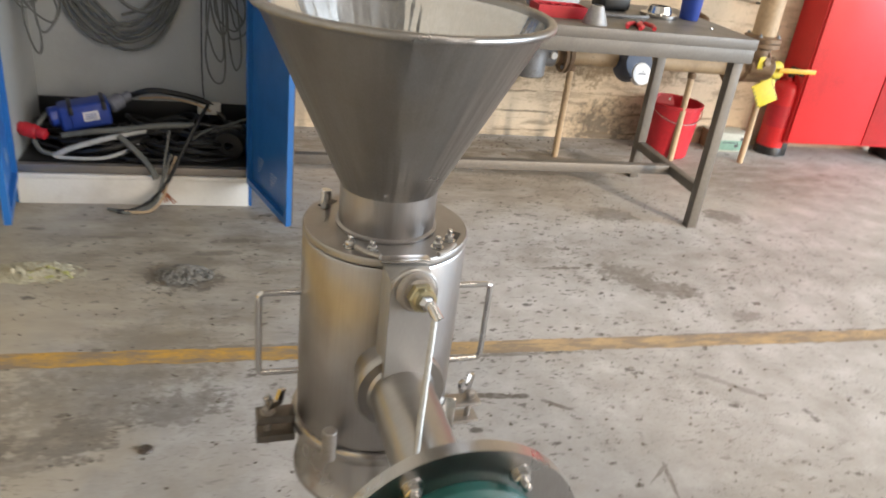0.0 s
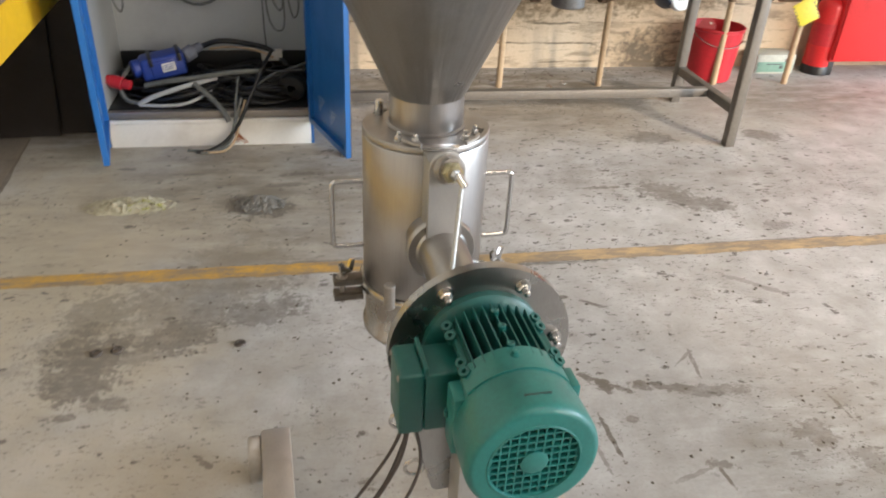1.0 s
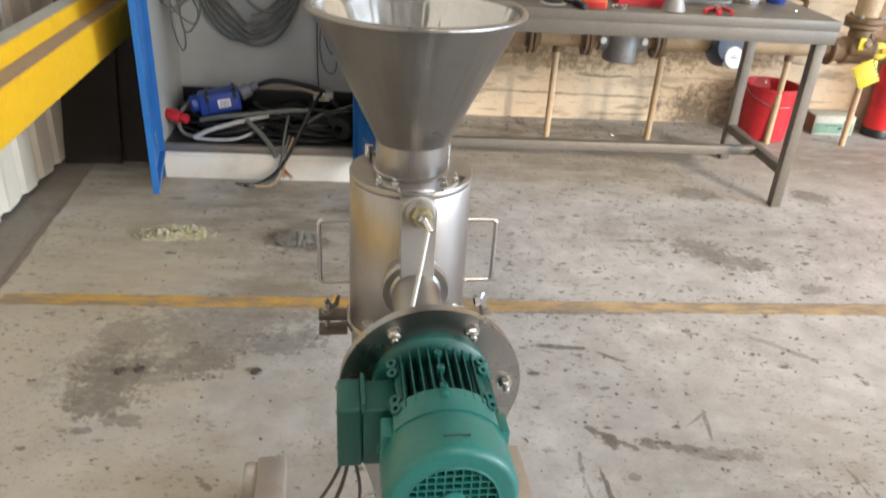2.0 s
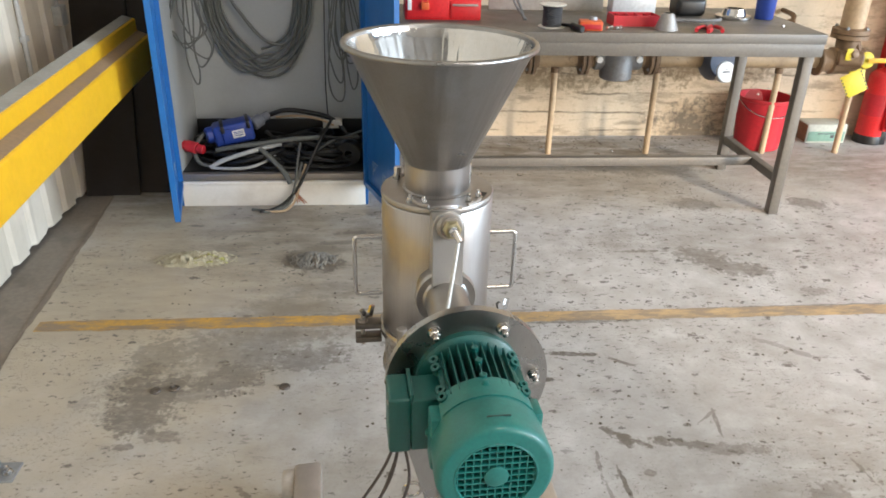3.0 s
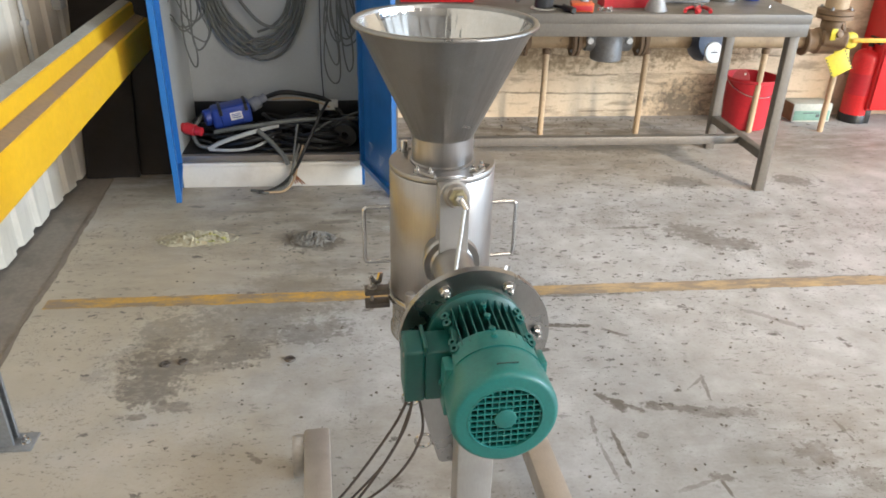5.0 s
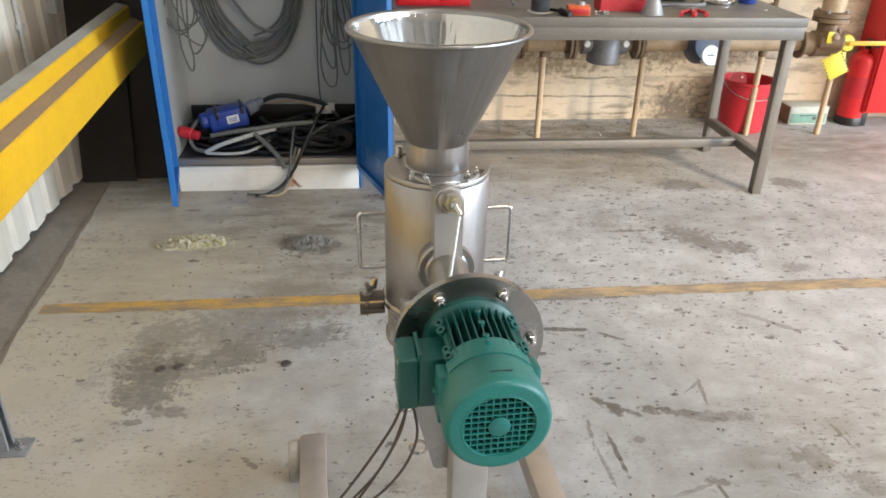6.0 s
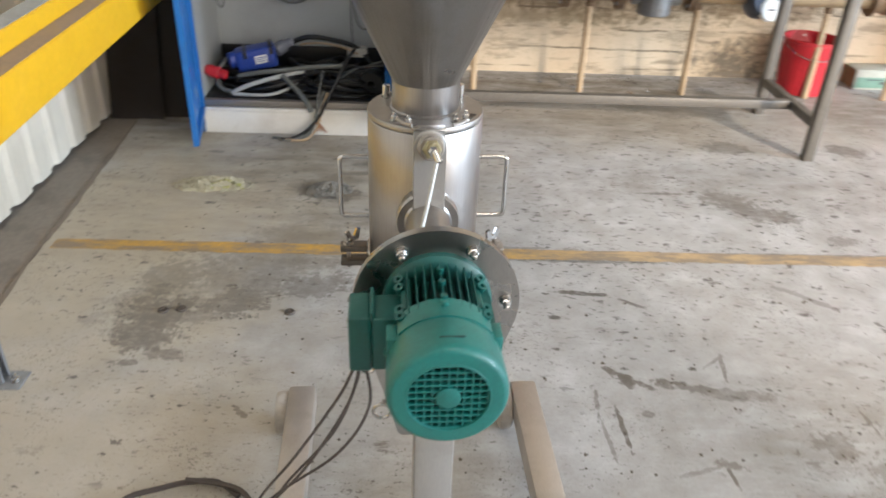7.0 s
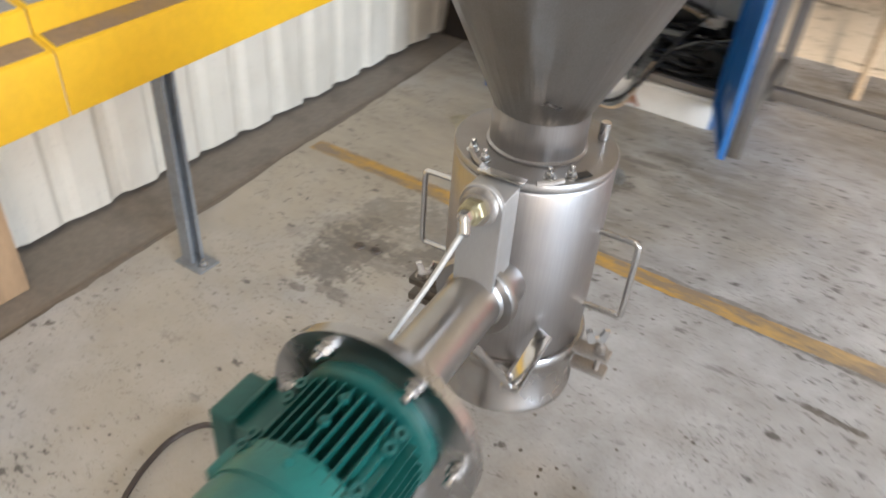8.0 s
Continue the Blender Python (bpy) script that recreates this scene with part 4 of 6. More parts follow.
    # loose tails that hang from the box
    ends = [((-0.122, -0.476, 0.782), (-0.148, -0.477, 0.72), (-0.222, -0.457, 0.58), (-0.315, -0.382, 0.38), (-0.37, -0.292, 0.15), (-0.43, -0.212, 0.03)),
            ((-0.116, -0.480, 0.782), (-0.136, -0.487, 0.71), (-0.205, -0.472, 0.57), (-0.305, -0.392, 0.36), (-0.36, -0.312, 0.13), (-0.44, -0.232, 0.025)),
            ((-0.118, -0.467, 0.782), (-0.122, -0.470, 0.74), (-0.162, -0.462, 0.63), (-0.262, -0.402, 0.44), (-0.35, -0.302, 0.18), (-0.40, -0.222, 0.02)),
            ((-0.108, -0.480, 0.782), (-0.104, -0.492, 0.71), (-0.155, -0.497, 0.62), (-0.285, -0.432, 0.44), (-0.36, -0.352, 0.2), (-0.42, -0.312, 0.03))]
    for pts in ends:
        bm = bmesh.new()
        sweep(bm, smooth_path(pts, 8), 0.0024, 7)
        part("motor_lead", bm, BROWN_CABLE, mill, "thin brown motor lead")
    # rope eyes on the plate's edge
    for z, x in ((0.70, -0.108), (0.60, -0.085)):
        bm = bmesh.new()
        sweep(bm, [Vector((x + 0.015 * math.cos(a), -S_PLATE + 0.007, z + 0.015 * math.sin(a))) for a in [2 * math.pi * k / 18 for k in range(18)]], 0.003, 8, True)
        part("eye_loop", bm, STEEL_BRIGHT, mill, "small steel rope eye")

    # stand: column, cross tube, two side rails, castors
    part("column", new_box(-0.033, 0.033, -S_PLATE - 0.053, -S_PLATE - 0.0005, 0.1, 0.735, 0.005, 2), STEEL_COL, mill, "square satin steel column")
    part("cross_tube", new_box(-0.27, 0.27, -0.552, -0.482, 0.06, 0.12, 0.006, 2), BEIGE_TUBE, mill)
    part("column_foot", new_box(-0.035, 0.035, -0.483, -0.372, 0.06, 0.12, 0.006, 2), BEIGE_TUBE, mill)
    for x in (-0.298, 0.3):
        rail = part("side_rail", new_box(x - 0.035, x + 0.035, -0.70, 0.241, 0.058, 0.121, 0.006, 2), BEIGE_TUBE, mill, "square satin steel side rail")
        for y in (0.203, -0.63):
            wx = x - 0.0515
            bm = bmesh.new()
            lathe(bm, [(0.012, -0.016), (0.054, -0.016), (0.058, -0.010), (0.058, 0.010), (0.054, 0.016), (0.012, 0.016)], 36,
                  Matrix.Translation((wx, y, 0.0585)) @ frame_to((1, 0, 0)), closed=True)
            part("castor_wheel", bm, WHEEL_GREY, rail, "grey rubber castor wheel")
            bm = bmesh.new()
            rod(bm, (wx - 0.018, y, 0.0585), (x, y, 0.0585), 0.0115, 14, 0.002)
            part("castor_axle", bm, STEEL_DULL, rail)
    return mill


build_mill()

# thick cable looped on the floor beside the stand
random.seed(11)
bm = bmesh.new()
loop = []
for k in range(19):
    a = 2 * math.pi * k / 16 + 0.9
    r = 0.178 + 0.010 * math.sin(k * 1.7)
    loop.append((-0.30 + r * math.cos(a) * 1.02, 0.775 + r * math.sin(a) * 0.98, 0.010 + 0.006 * (k % 5) * 0.6 + k * 0.0006))
sweep(bm, smooth_path(loop, 4), 0.0072, 8)
solid("supply_cable", bm, BROWN_CABLE, "thick brown supply cable looped on the concrete floor", "cable")

# ---- barrier along the cladding ----
def barrier_beam(y0, y1):
    """A stepped yellow beam with dust on its ledges."""
    beam = thing("barrier_rail", "yellow painted steel barrier rail, ledges thick with dust", "barrier", group="barrier rails")
    face = [(-0.87, 0.655), (-0.87, 0.795), (-0.876, 0.803), (-0.925, 0.822), (-0.929, 0.827), (-0.929, 0.872), (-0.935, 0.879), (-0.985, 0.892),
            (-0.985, 0.886), (-0.937, 0.873), (-0.935, 0.818), (-0.882, 0.797), (-0.876, 0.79), (-0.876, 0.655)]
    bm = bmesh.new()
    prism(bm, face, y0, y1)
    part("rail_section", bm, YELLOW, beam, smooth=50)
    bm = bmesh.new()
    prism(bm, [(-0.880, 0.8055), (-0.880, 0.8075), (-0.923, 0.8242), (-0.923, 0.8218)], y0 + 0.01, y1 - 0.01)
    part("dust_layer", bm, DUST, beam, "brown dust on the ledge")
    bm = bmesh.new()
    prism(bm, [(-0.939, 0.8810), (-0.939, 0.8830), (-0.984, 0.8948), (-0.984, 0.8922)], y0 + 0.01, y1 - 0.01)
    part("dust_layer", bm, DUST_GREY, beam, "grey dust on the top")
    # the run of rails is not quite square to the cabinet
    pivot = Matrix.Translation((-0.87, 1.0, 0))
    beam.matrix_basis = Matrix.Translation((0.012, 0, 0)) @ pivot @ Matrix.Rotation(radians(2.8), 4, "Z") @ pivot.inverted()
    return beam


barrier_beam(1.003, 3.5)
barrier_beam(-3.2, 0.997)


bm = bmesh.new()
box(bm, -0.975, -0.938, 1.598, 1.622, 0.8935, 0.905, 0.003)
sweep(bm, smooth_path([(-0.95, 1.61, 0.899), (-0.93, 1.61, 0.89), (-0.921, 1.607, 0.86), (-0.915, 1.602, 0.832), (-0.898, 1.598, 0.822)], 5), 0.006, 9)
solid("rail_clip", bm, RUST, "brown bent clip hooked over the barrier rail", "clip", (-0.018, 0, 0))


def barrier_post(y):
    post = thing("barrier_post", "galvanised slotted channel post bolted to the floor", "post", (-0.965, y, 0), 0, "barrier posts")
    bm = bmesh.new()
    prism(bm, [(-0.018, 0), (0.028, 0), (0.028, 0.042), (0.017, 0.042), (0.017, 0.038), (0.0245, 0.038), (0.0245, 0.0035), (-0.0145, 0.0035),
               (-0.0145, 0.038), (-0.008, 0.038), (-0.008, 0.042), (-0.018, 0.042)], 0.004, 0.80,
          m=Matrix(((0, 0, 1, -0.02), (1, 0, 0, 0), (0, 1, 0, 0), (0, 0, 0, 1))))
    part("channel", bm, GALV, post)
    part("foot_plate", new_box(-0.035, 0.075, -0.036, 0.042, 0.0, 0.007, 0.002), GALV, post)
    bm = bmesh.new()
    hexbolt(bm, (0.05, 0.0, 0.007), (0, 0, 1), 0.011, 0.01, 0.012)
    part("anchor_bolt", bm, STEEL_BRIGHT, post, "bright anchor bolt")
    return post


barrier_post(1.325)

# ---- blue cabinet with its doors open ----
CAB_AT, CAB_TURN = (-0.868, 3.24, 0.0), 0.0
CAB_W, CAB_D, CAB_H = 0.938, 0.46, 1.85


def cab_door(parent, hinge, angle, flip):
    """A folded sheet door; its outer skin is blue, with a raised rim inside and a louvre patch."""
    bm = bmesh.new()
    w, t0 = 0.466, 0.022
    box(bm, 0.0, w, -0.002, 0.0, 0.115, 1.80)
    skin, bm = bm, bmesh.new()
    box(bm, 0.0, 0.02, 0.0, flip * t0, 0.115, 1.80, 0.0)
    box(bm, w - 0.03, w, 0.0, flip * t0, 0.115, 1.80, 0.0)
    box(bm, 0.02, w - 0.03, 0.0, flip * t0, 0.115, 0.14)
    box(bm, 0.02, w - 0.03, 0.0, flip * t0, 1.775, 1.80)
    door = part("door", skin, BLUE, parent, "blue sheet-steel door standing open")
    door.matrix_basis = pose(*hinge, 0, 0, angle)
    part("door_fold", bm, BLUE, door)
    for u0, z0 in ((0.128, 0.234), (0.273, 0.217)):
        bm = bmesh.new()
        for i in range(5):
            for j in range(5 - i):
                u, z = u0 + (i - 2) * 0.015, z0 + (2 - j) * 0.016
                box(bm, u, u + 0.005, -0.0035, 0.0015, z, z + 0.003)
        part("vent_patch", bm, WHITE_PLASTIC, door, "small pale vent slots")
    # a lighter blue strip along the door's free edge
    bm = bmesh.new()
    rod(bm, (w - 0.006, flip * 0.004, 0.30), (w - 0.006, flip * 0.004, 1.70), 0.004, 8)
    part("edge_bead", bm, BLUE_LIGHT, door, "lighter blue edge")
    return door


BLUE_LIGHT = surface("pale_blue_edge", (0.09, 0.28, 0.6), 0.35, 0, (0.05, 0.12, 0.25), 0.3)


def build_cabinet():
    cab = thing("storage_cabinet", "blue steel storage cabinet with both doors open and cables inside", "cabinet", CAB_AT, CAB_TURN)
    bm = bmesh.new()
    for x0, x1 in ((0.0, 0.012), (CAB_W - 0.012, CAB_W)):
        box(bm, x0, x1, 0.002, CAB_D, 0.0, CAB_H)
    box(bm, 0.012, CAB_W - 0.012, 0.002, CAB_D, CAB_H - 0.015, CAB_H)
    part("carcass", bm, BLUE, cab)
    part("back_panel", new_box(0.0125, CAB_W - 0.0125, CAB_D - 0.012, CAB_D, 0.13, CAB_H - 0.0155), GREY_IN, cab, "pale grey back panel")
    part("side_panel", new_box(0.0125, 0.016, 0.02, CAB_D - 0.0125, 0.17, CAB_H - 0.016), GREY_IN, cab, "pale grey inner side")
    part("side_panel", new_box(CAB_W - 0.016, CAB_W - 0.0125, 0.02, CAB_D - 0.0125, 0.17, CAB_H - 0.016), GREY_IN, cab, "pale grey inner side")
    part("bottom_shelf", new_box(0.013, CAB_W - 0.013, 0.004, CAB_D - 0.013, 0.135, 0.168, 0.003), STEEL_DULL, cab, "grey bottom shelf")
    # two added black sheets stand in for the dark under and behind the heap
    part("shelf_mat", new_box(0.018, CAB_W - 0.018, 0.034, CAB_D - 0.014, 0.1685, 0.1725, 0.001), BLACK, cab, "black sheet added to darken the shelf")
    part("mat_upstand", new_box(0.02, CAB_W - 0.02, 0.432, 0.446, 0.173, 0.325, 0.002), BLACK, cab, "black sheet added to darken the foot of the back panel")
    bm = bmesh.new()
    box(bm, 0.013, CAB_W - 0.013, -0.004, 0.018, 0.0, 0.112, 0.002)
    box(bm, 0.013, CAB_W - 0.013, -0.008, 0.014, 0.1125, 0.132, 0.003)
    part("plinth", bm, CREAM_PLINTH, cab, "scuffed white plinth")
    cab_door(cab, (0.0, -0.002, 0), -79, 1)
    cab_door(cab, (CAB_W, -0.002, 0), -71, -1)
    for x in (0.22, 0.38, 0.54, 0.80):
        bm = bmesh.new()
        sweep(bm, smooth_path([(x, CAB_D - 0.012, 1.14), (x, CAB_D - 0.05, 1.135), (x, CAB_D - 0.065, 1.15), (x, CAB_D - 0.065, 1.17)], 4), 0.004, 8)
        part("hook", bm, STEEL_DULL, cab)
    return cab


build_cabinet()


def in_cab(name, bm, material, label, category, group=""):
    return solid(name, bm, material, label, category, CAB_AT, CAB_TURN, group)


# the hose coil on the back panel
random.seed(21)
strands = 9
bm = bmesh.new()
pts = []
for k in range(strands * 14 + 8):
    a = -math.pi / 2 + 2 * math.pi * k / 14
    s = k // 14
    rx = 0.185 + 0.009 * s + random.uniform(-0.006, 0.006)
    rz = 0.26 + 0.012 * s + random.uniform(-0.006, 0.006)
    drop = -0.03 * (s % 3) * (0.5 - 0.5 * math.sin(a))
    pts.append((0.395 + rx * math.cos(a), 0.425 - 0.005 * (s % 4) - 0.01 * random.random(), 0.965 + rz * math.sin(a) + drop))
sweep(bm, smooth_path(pts, 3), 0.0068, 7)
in_cab("cable_coil", bm, GREY_CABLE, "thick dark grey cable hanging in a wide coil", "cable", "cables in the cabinet")
bm = bmesh.new()
sweep(bm, smooth_path([(0.27, 0.40, 1.15), (0.26, 0.40, 0.98), (0.32, 0.395, 0.87), (0.41, 0.395, 0.76), (0.50, 0.40, 0.73), (0.57, 0.405, 0.78)], 8), 0.009, 8)
in_cab("loose_hose", bm, GREY_CABLE, "grey hose end crossing the hanging coil", "hose", "cables in the cabinet")


def bundle(cx, y, z_top, z_low, width, count, r, seed, label):
    """Thin leads hanging doubled from a hook."""
    random.seed(seed)
    for k in range(count):
        w = width * random.uniform(0.4, 1.25)
        low = z_low + random.uniform(-0.03, 0.26)
        o = random.uniform(-0.045, 0.045)
        mid = z_top * 0.4 + low * 0.6
        pts = [(cx + o * 0.3, y, z_top), (cx + o - w * random.uniform(0.2, 0.6), y - random.uniform(0, 0.03), mid + random.uniform(-0.08, 0.08)),
               (cx + o - w * random.uniform(0.2, 0.55), y - 0.01, low + 0.07), (cx + o + random.uniform(-0.02, 0.02), y - random.uniform(0, 0.03), low),
               (cx + o + w * random.uniform(0.3, 0.5), y - 0.012, low + random.uniform(0.04, 0.09)), (cx + o + w * random.uniform(-0.1, 0.45), y - 0.005, mid + random.uniform(-0.05, 0.1)),
               (cx - o * 0.3, y, z_top)]
        bm = bmesh.new()
        sweep(bm, smooth_path(pts, 6), r, 6)
        in_cab("hanging_lead", bm, GREY_CABLE, label, "cable", "hanging leads")


bundle(0.105, 0.20, 1.25, 0.57, 0.15, 6, 0.0045, 31, "thin grey lead looped on the cabinet's side")
bundle(0.83, 0.30, 1.2, 0.45, 0.13, 7, 0.0042, 36, "thin dark lead looped over a hook")
bm = bmesh.new()
sweep(bm, smooth_path([(0.735, 0.40, 1.1), (0.725, 0.40, 0.8), (0.72, 0.395, 0.5), (0.73, 0.37, 0.34), (0.76, 0.33, 0.27)], 8), 0.003, 6)
in_cab("single_lead", bm, BLACK, "single black lead dangling to the heap", "cable", "cables in the cabinet")

# heap of cable on the bottom shelf
for seed in range(30):
    random.seed(100 + seed)
    cx, cy = (random.uniform(0.2, 0.76), random.uniform(0.14, 0.30)) if seed < 16 else (random.uniform(0.13, 0.84), random.uniform(0.22, 0.36))
    rx, ry = random.uniform(0.12, 0.2), random.uniform(0.08, 0.13)
    r = random.choice((0.007, 0.009, 0.011))
    z0 = 0.183 + (0.005 * seed if seed < 16 else 0.0085 * (seed - 16))
    ph = random.uniform(0, 6)
    pts = []
    for k in range(26):
        a = ph + 2 * math.pi * k / 11
        pts.append((min(0.90, max(0.045, cx + rx * math.cos(a) * random.uniform(0.85, 1.1))),
                    min(0.42, max(0.03, cy + ry * math.sin(a) * random.uniform(0.85, 1.1))),
                    max(0.1725 + r, z0 * (0.86 + 0.12 * math.sin(a * 1.3 + ph)))))
    bm = bmesh.new()
    sweep(bm, smooth_path(pts, 4), r, 7)
    in_cab("heaped_cable", bm, BLACK, "black rubber cable heaped on the cabinet's bottom shelf", "cable", "cables in the cabinet")
for k, (pts, r, m, lab) in enumerate((
        (((0.15, 0.055, 0.188), (0.22, 0.05, 0.225), (0.31, 0.055, 0.255), (0.40, 0.08, 0.275), (0.50, 0.13, 0.285)), 0.0115, PALE_HOSE, "pale clear hose arching over the heap"),
        (((0.155, 0.05, 0.186), (0.25, 0.035, 0.187), (0.34, 0.04, 0.190), (0.41, 0.07, 0.205), (0.47, 0.12, 0.23)), 0.008, PALE_HOSE, "thin pale hose along the edge of the shelf"),
        (((0.24, 0.28, 0.36), (0.13, 0.2, 0.335), (0.07, 0.12, 0.27), (0.095, 0.075, 0.205), (0.17, 0.06, 0.19)), 0.010, GREY_CABLE, "grey cable looped round the socket box"),
        (((0.18, 0.09, 0.265), (0.30, 0.08, 0.29), (0.42, 0.08, 0.305), (0.56, 0.09, 0.322), (0.70, 0.12, 0.322)), 0.012, GREY_CABLE, "grey flexible conduit across the heap"),
        (((0.93, 0.10, 0.37), (0.84, 0.09, 0.34), (0.76, 0.08, 0.315), (0.69, 0.08, 0.27)), 0.005, GREY_CABLE, "thin grey cable reaching to the cabinet's side"),
        (((0.45, 0.38, 0.35), (0.56, 0.36, 0.365), (0.68, 0.33, 0.355), (0.76, 0.3, 0.33)), 0.006, TAN_PIPE, "thin beige cable at the back of the heap"),
        (((0.40, 0.07, 0.28), (0.45, 0.05, 0.24), (0.50, 0.015, 0.20), (0.535, -0.018, 0.165), (0.553, -0.032, 0.13)), 0.013, GREY_CABLE, "thick grey cable running out over the plinth"),
        (((0.755, 0.2, 0.39), (0.715, 0.1, 0.34), (0.665, 0.03, 0.25), (0.625, -0.015, 0.175), (0.59, -0.035, 0.11), (0.53, -0.06, 0.045), (0.46, -0.085, 0.012), (0.40, -0.10, 0.010)), 0.0085, BLACK, "black cable draped over the plinth to the floor"),
        (((0.60, 0.10, 0.30), (0.585, 0.0, 0.2), (0.575, -0.025, 0.12), (0.54, -0.05, 0.04), (0.47, -0.10, 0.011), (0.42, -0.11, 0.011)), 0.006, GREY_CABLE, "thin grey cable draped over the plinth"),
        (((0.63, 0.02, 0.215), (0.60, -0.028, 0.13), (0.575, -0.052, 0.05), (0.53, -0.085, 0.010), (0.47, -0.105, 0.010), (0.43, -0.10, 0.010)), 0.006, TAN_PIPE, "beige cable draped over the plinth to the floor"),
        (((0.61, 0.03, 0.22), (0.58, -0.03, 0.13), (0.55, -0.06, 0.04), (0.49, -0.095, 0.010), (0.41, -0.085, 0.010), (0.36, -0.075, 0.010)), 0.0065, GREY_CABLE, "grey cable trailing from the cabinet on the floor"),
        (((0.58, 0.14, 0.30), (0.70, 0.10, 0.29), (0.80, 0.08, 0.33), (0.90, 0.06, 0.345)), 0.008, BLACK, "black cable reaching to the cabinet's side"),
        (((0.40, 0.36, 0.36), (0.50, 0.34, 0.40), (0.62, 0.34, 0.39), (0.74, 0.36, 0.35), (0.82, 0.34, 0.28)), 0.013, BLACK, "thick black cable on top of the heap"))):
    bm = bmesh.new()
    sweep(bm, smooth_path(pts, 8), r, 8)
    in_cab("loose_cable", bm, m, lab, "cable", "cables in the cabinet")
random.seed(41)
for k in range(5):
    bm = bmesh.new()
    e = (0.585 + 0.012 * k, -0.055 - 0.004 * k, 0.035 + 0.006 * (k % 3))
    sweep(bm, smooth_path([(0.572, -0.03, 0.10), (0.578 + 0.004 * k, -0.042, 0.07), e], 4), 0.003, 6)
    in_cab("copper_core", bm, COPPER, "bare copper core at a stripped cable end", "wire", "copper cores")


def plug_body():
    plug = thing("blue_plug_box", "blue plastic trailing socket box with a white label", "socket", (-0.60, 3.44, 0.28), 14)
    plug.matrix_basis = plug.matrix_basis @ Matrix.Rotation(radians(-9), 4, "Y") @ Matrix.Scale(1.25, 4)
    bm = new_box(-0.085, 0.075, -0.05, 0.05, 0.0, 0.085, 0.014, 3)
    box(bm, -0.05, 0.04, -0.057, -0.049, 0.012, 0.072, 0.004)
    rod(bm, (-0.055, 0.0, 0.05), (-0.115, -0.01, 0.05), 0.033, 20, 0.005)
    part("housing", bm, PLUG_BLUE, plug)
    for x in (-0.046, 0.058):
        bm = bmesh.new()
        box(bm, x - 0.007, x + 0.007, -0.0605, 0.053, 0.058, 0.0885, 0.003)
        part("latch", bm, BLACK, plug, "black plastic latch")
    bm = new_box(-0.012, 0.036, -0.0595, -0.0572, 0.03, 0.062, 0.0008)
    part("label_plate", bm, WHITE_PLASTIC, plug, "small white label")
    bm = bmesh.new()
    for z in (0.038, 0.046, 0.053):
        box(bm, -0.006, 0.030, -0.0603, -0.0597, z, z + 0.003)
    part("label_print", bm, PLUG_BLUE, plug)
    bm = bmesh.new()
    rod(bm, (0.075, 0.0, 0.05), (0.12, 0.02, 0.062), 0.028, 18, 0.006)
    rod(bm, (0.12, 0.02, 0.062), (0.15, 0.032, 0.068), 0.018, 16, 0.004)
    part("clear_cap", bm, surface("smoky_clear_plastic", (0.15, 0.16, 0.19), 0.2, 0, (0.08, 0.08, 0.09), 0.3), plug, "smoky clear cap")


plug_body()
bm = bmesh.new()
rod(bm, (-0.835, 3.345, 0.285), (-0.78, 3.33, 0.275), 0.030, 20, 0.004)
rod(bm, (-0.78, 3.33, 0.275), (-0.745, 3.321, 0.27), 0.023, 18, 0.004)
rod(bm, (-0.852, 3.351, 0.288), (-0.835, 3.345, 0.285), 0.024, 18, 0.003)
solid("red_plug", bm, RED_PLASTIC, "red industrial plug lying against the cabinet's side", "plug")
bm = new_box(0.70, 0.80, 0.34, 0.40, 0.30, 0.345, 0.004)
in_cab("white_carton", bm, PAPER, "small white carton at the back of the heap", "carton")
bm = bmesh.new()
lathe(bm, [(0.02, -0.03), (0.062, -0.03), (0.066, -0.024), (0.066, 0.024), (0.062, 0.03), (0.02, 0.03)], 32, Matrix.Translation((0.845, 0.14, 0.236)) @ frame_to((0.2, 1, 0.1)), closed=True)
in_cab("cable_reel", bm, BLACK, "black round cable reel standing on the shelf", "reel")

# ---- steel bench ----
BENCH_AT, BENCH_TURN = (2.205, 3.03, 0.0), 0.0


def build_bench():
    b = thing("workbench", "worn stainless steel workbench with square legs", "workbench", BENCH_AT, BENCH_TURN)
    bm = new_box(-2.05, 0.0, 0.0, 0.76, 0.8712, 0.916, 0.002, 2)
    part("worktop", bm, BENCH_STEEL, b, "scuffed steel worktop")
    part("front_apron", new_box(-2.045, -0.005, 0.003, 0.026, 0.812, 0.871, 0.001), BENCH_STEEL, b)
    part("back_apron", new_box(-2.03, -0.02, 0.735, 0.747, 0.812, 0.871, 0.001), BENCH_STEEL, b)
    for x in (-2.03, -0.032):
        part("end_apron", new_box(x, x + 0.012, 0.028, 0.733, 0.812, 0.871, 0.001), BENCH_STEEL, b)
    for x in (-2.015, -0.075):
        for y in (0.028, 0.683):
            part("leg", new_box(x, x + 0.05, y, y + 0.05, 0.0, 0.871, 0.004), BENCH_STEEL, b, "square steel leg")
        part("side_rail", new_box(x + 0.003, x + 0.047, 0.078, 0.683, 0.165, 0.21, 0.003), BENCH_STEEL, b)
    part("stringer", new_box(-1.964, -0.073, 0.315, 0.36, 0.165, 0.21, 0.003), BENCH_STEEL, b, "long steel stringer")


build_bench()
ZB = 0.9165


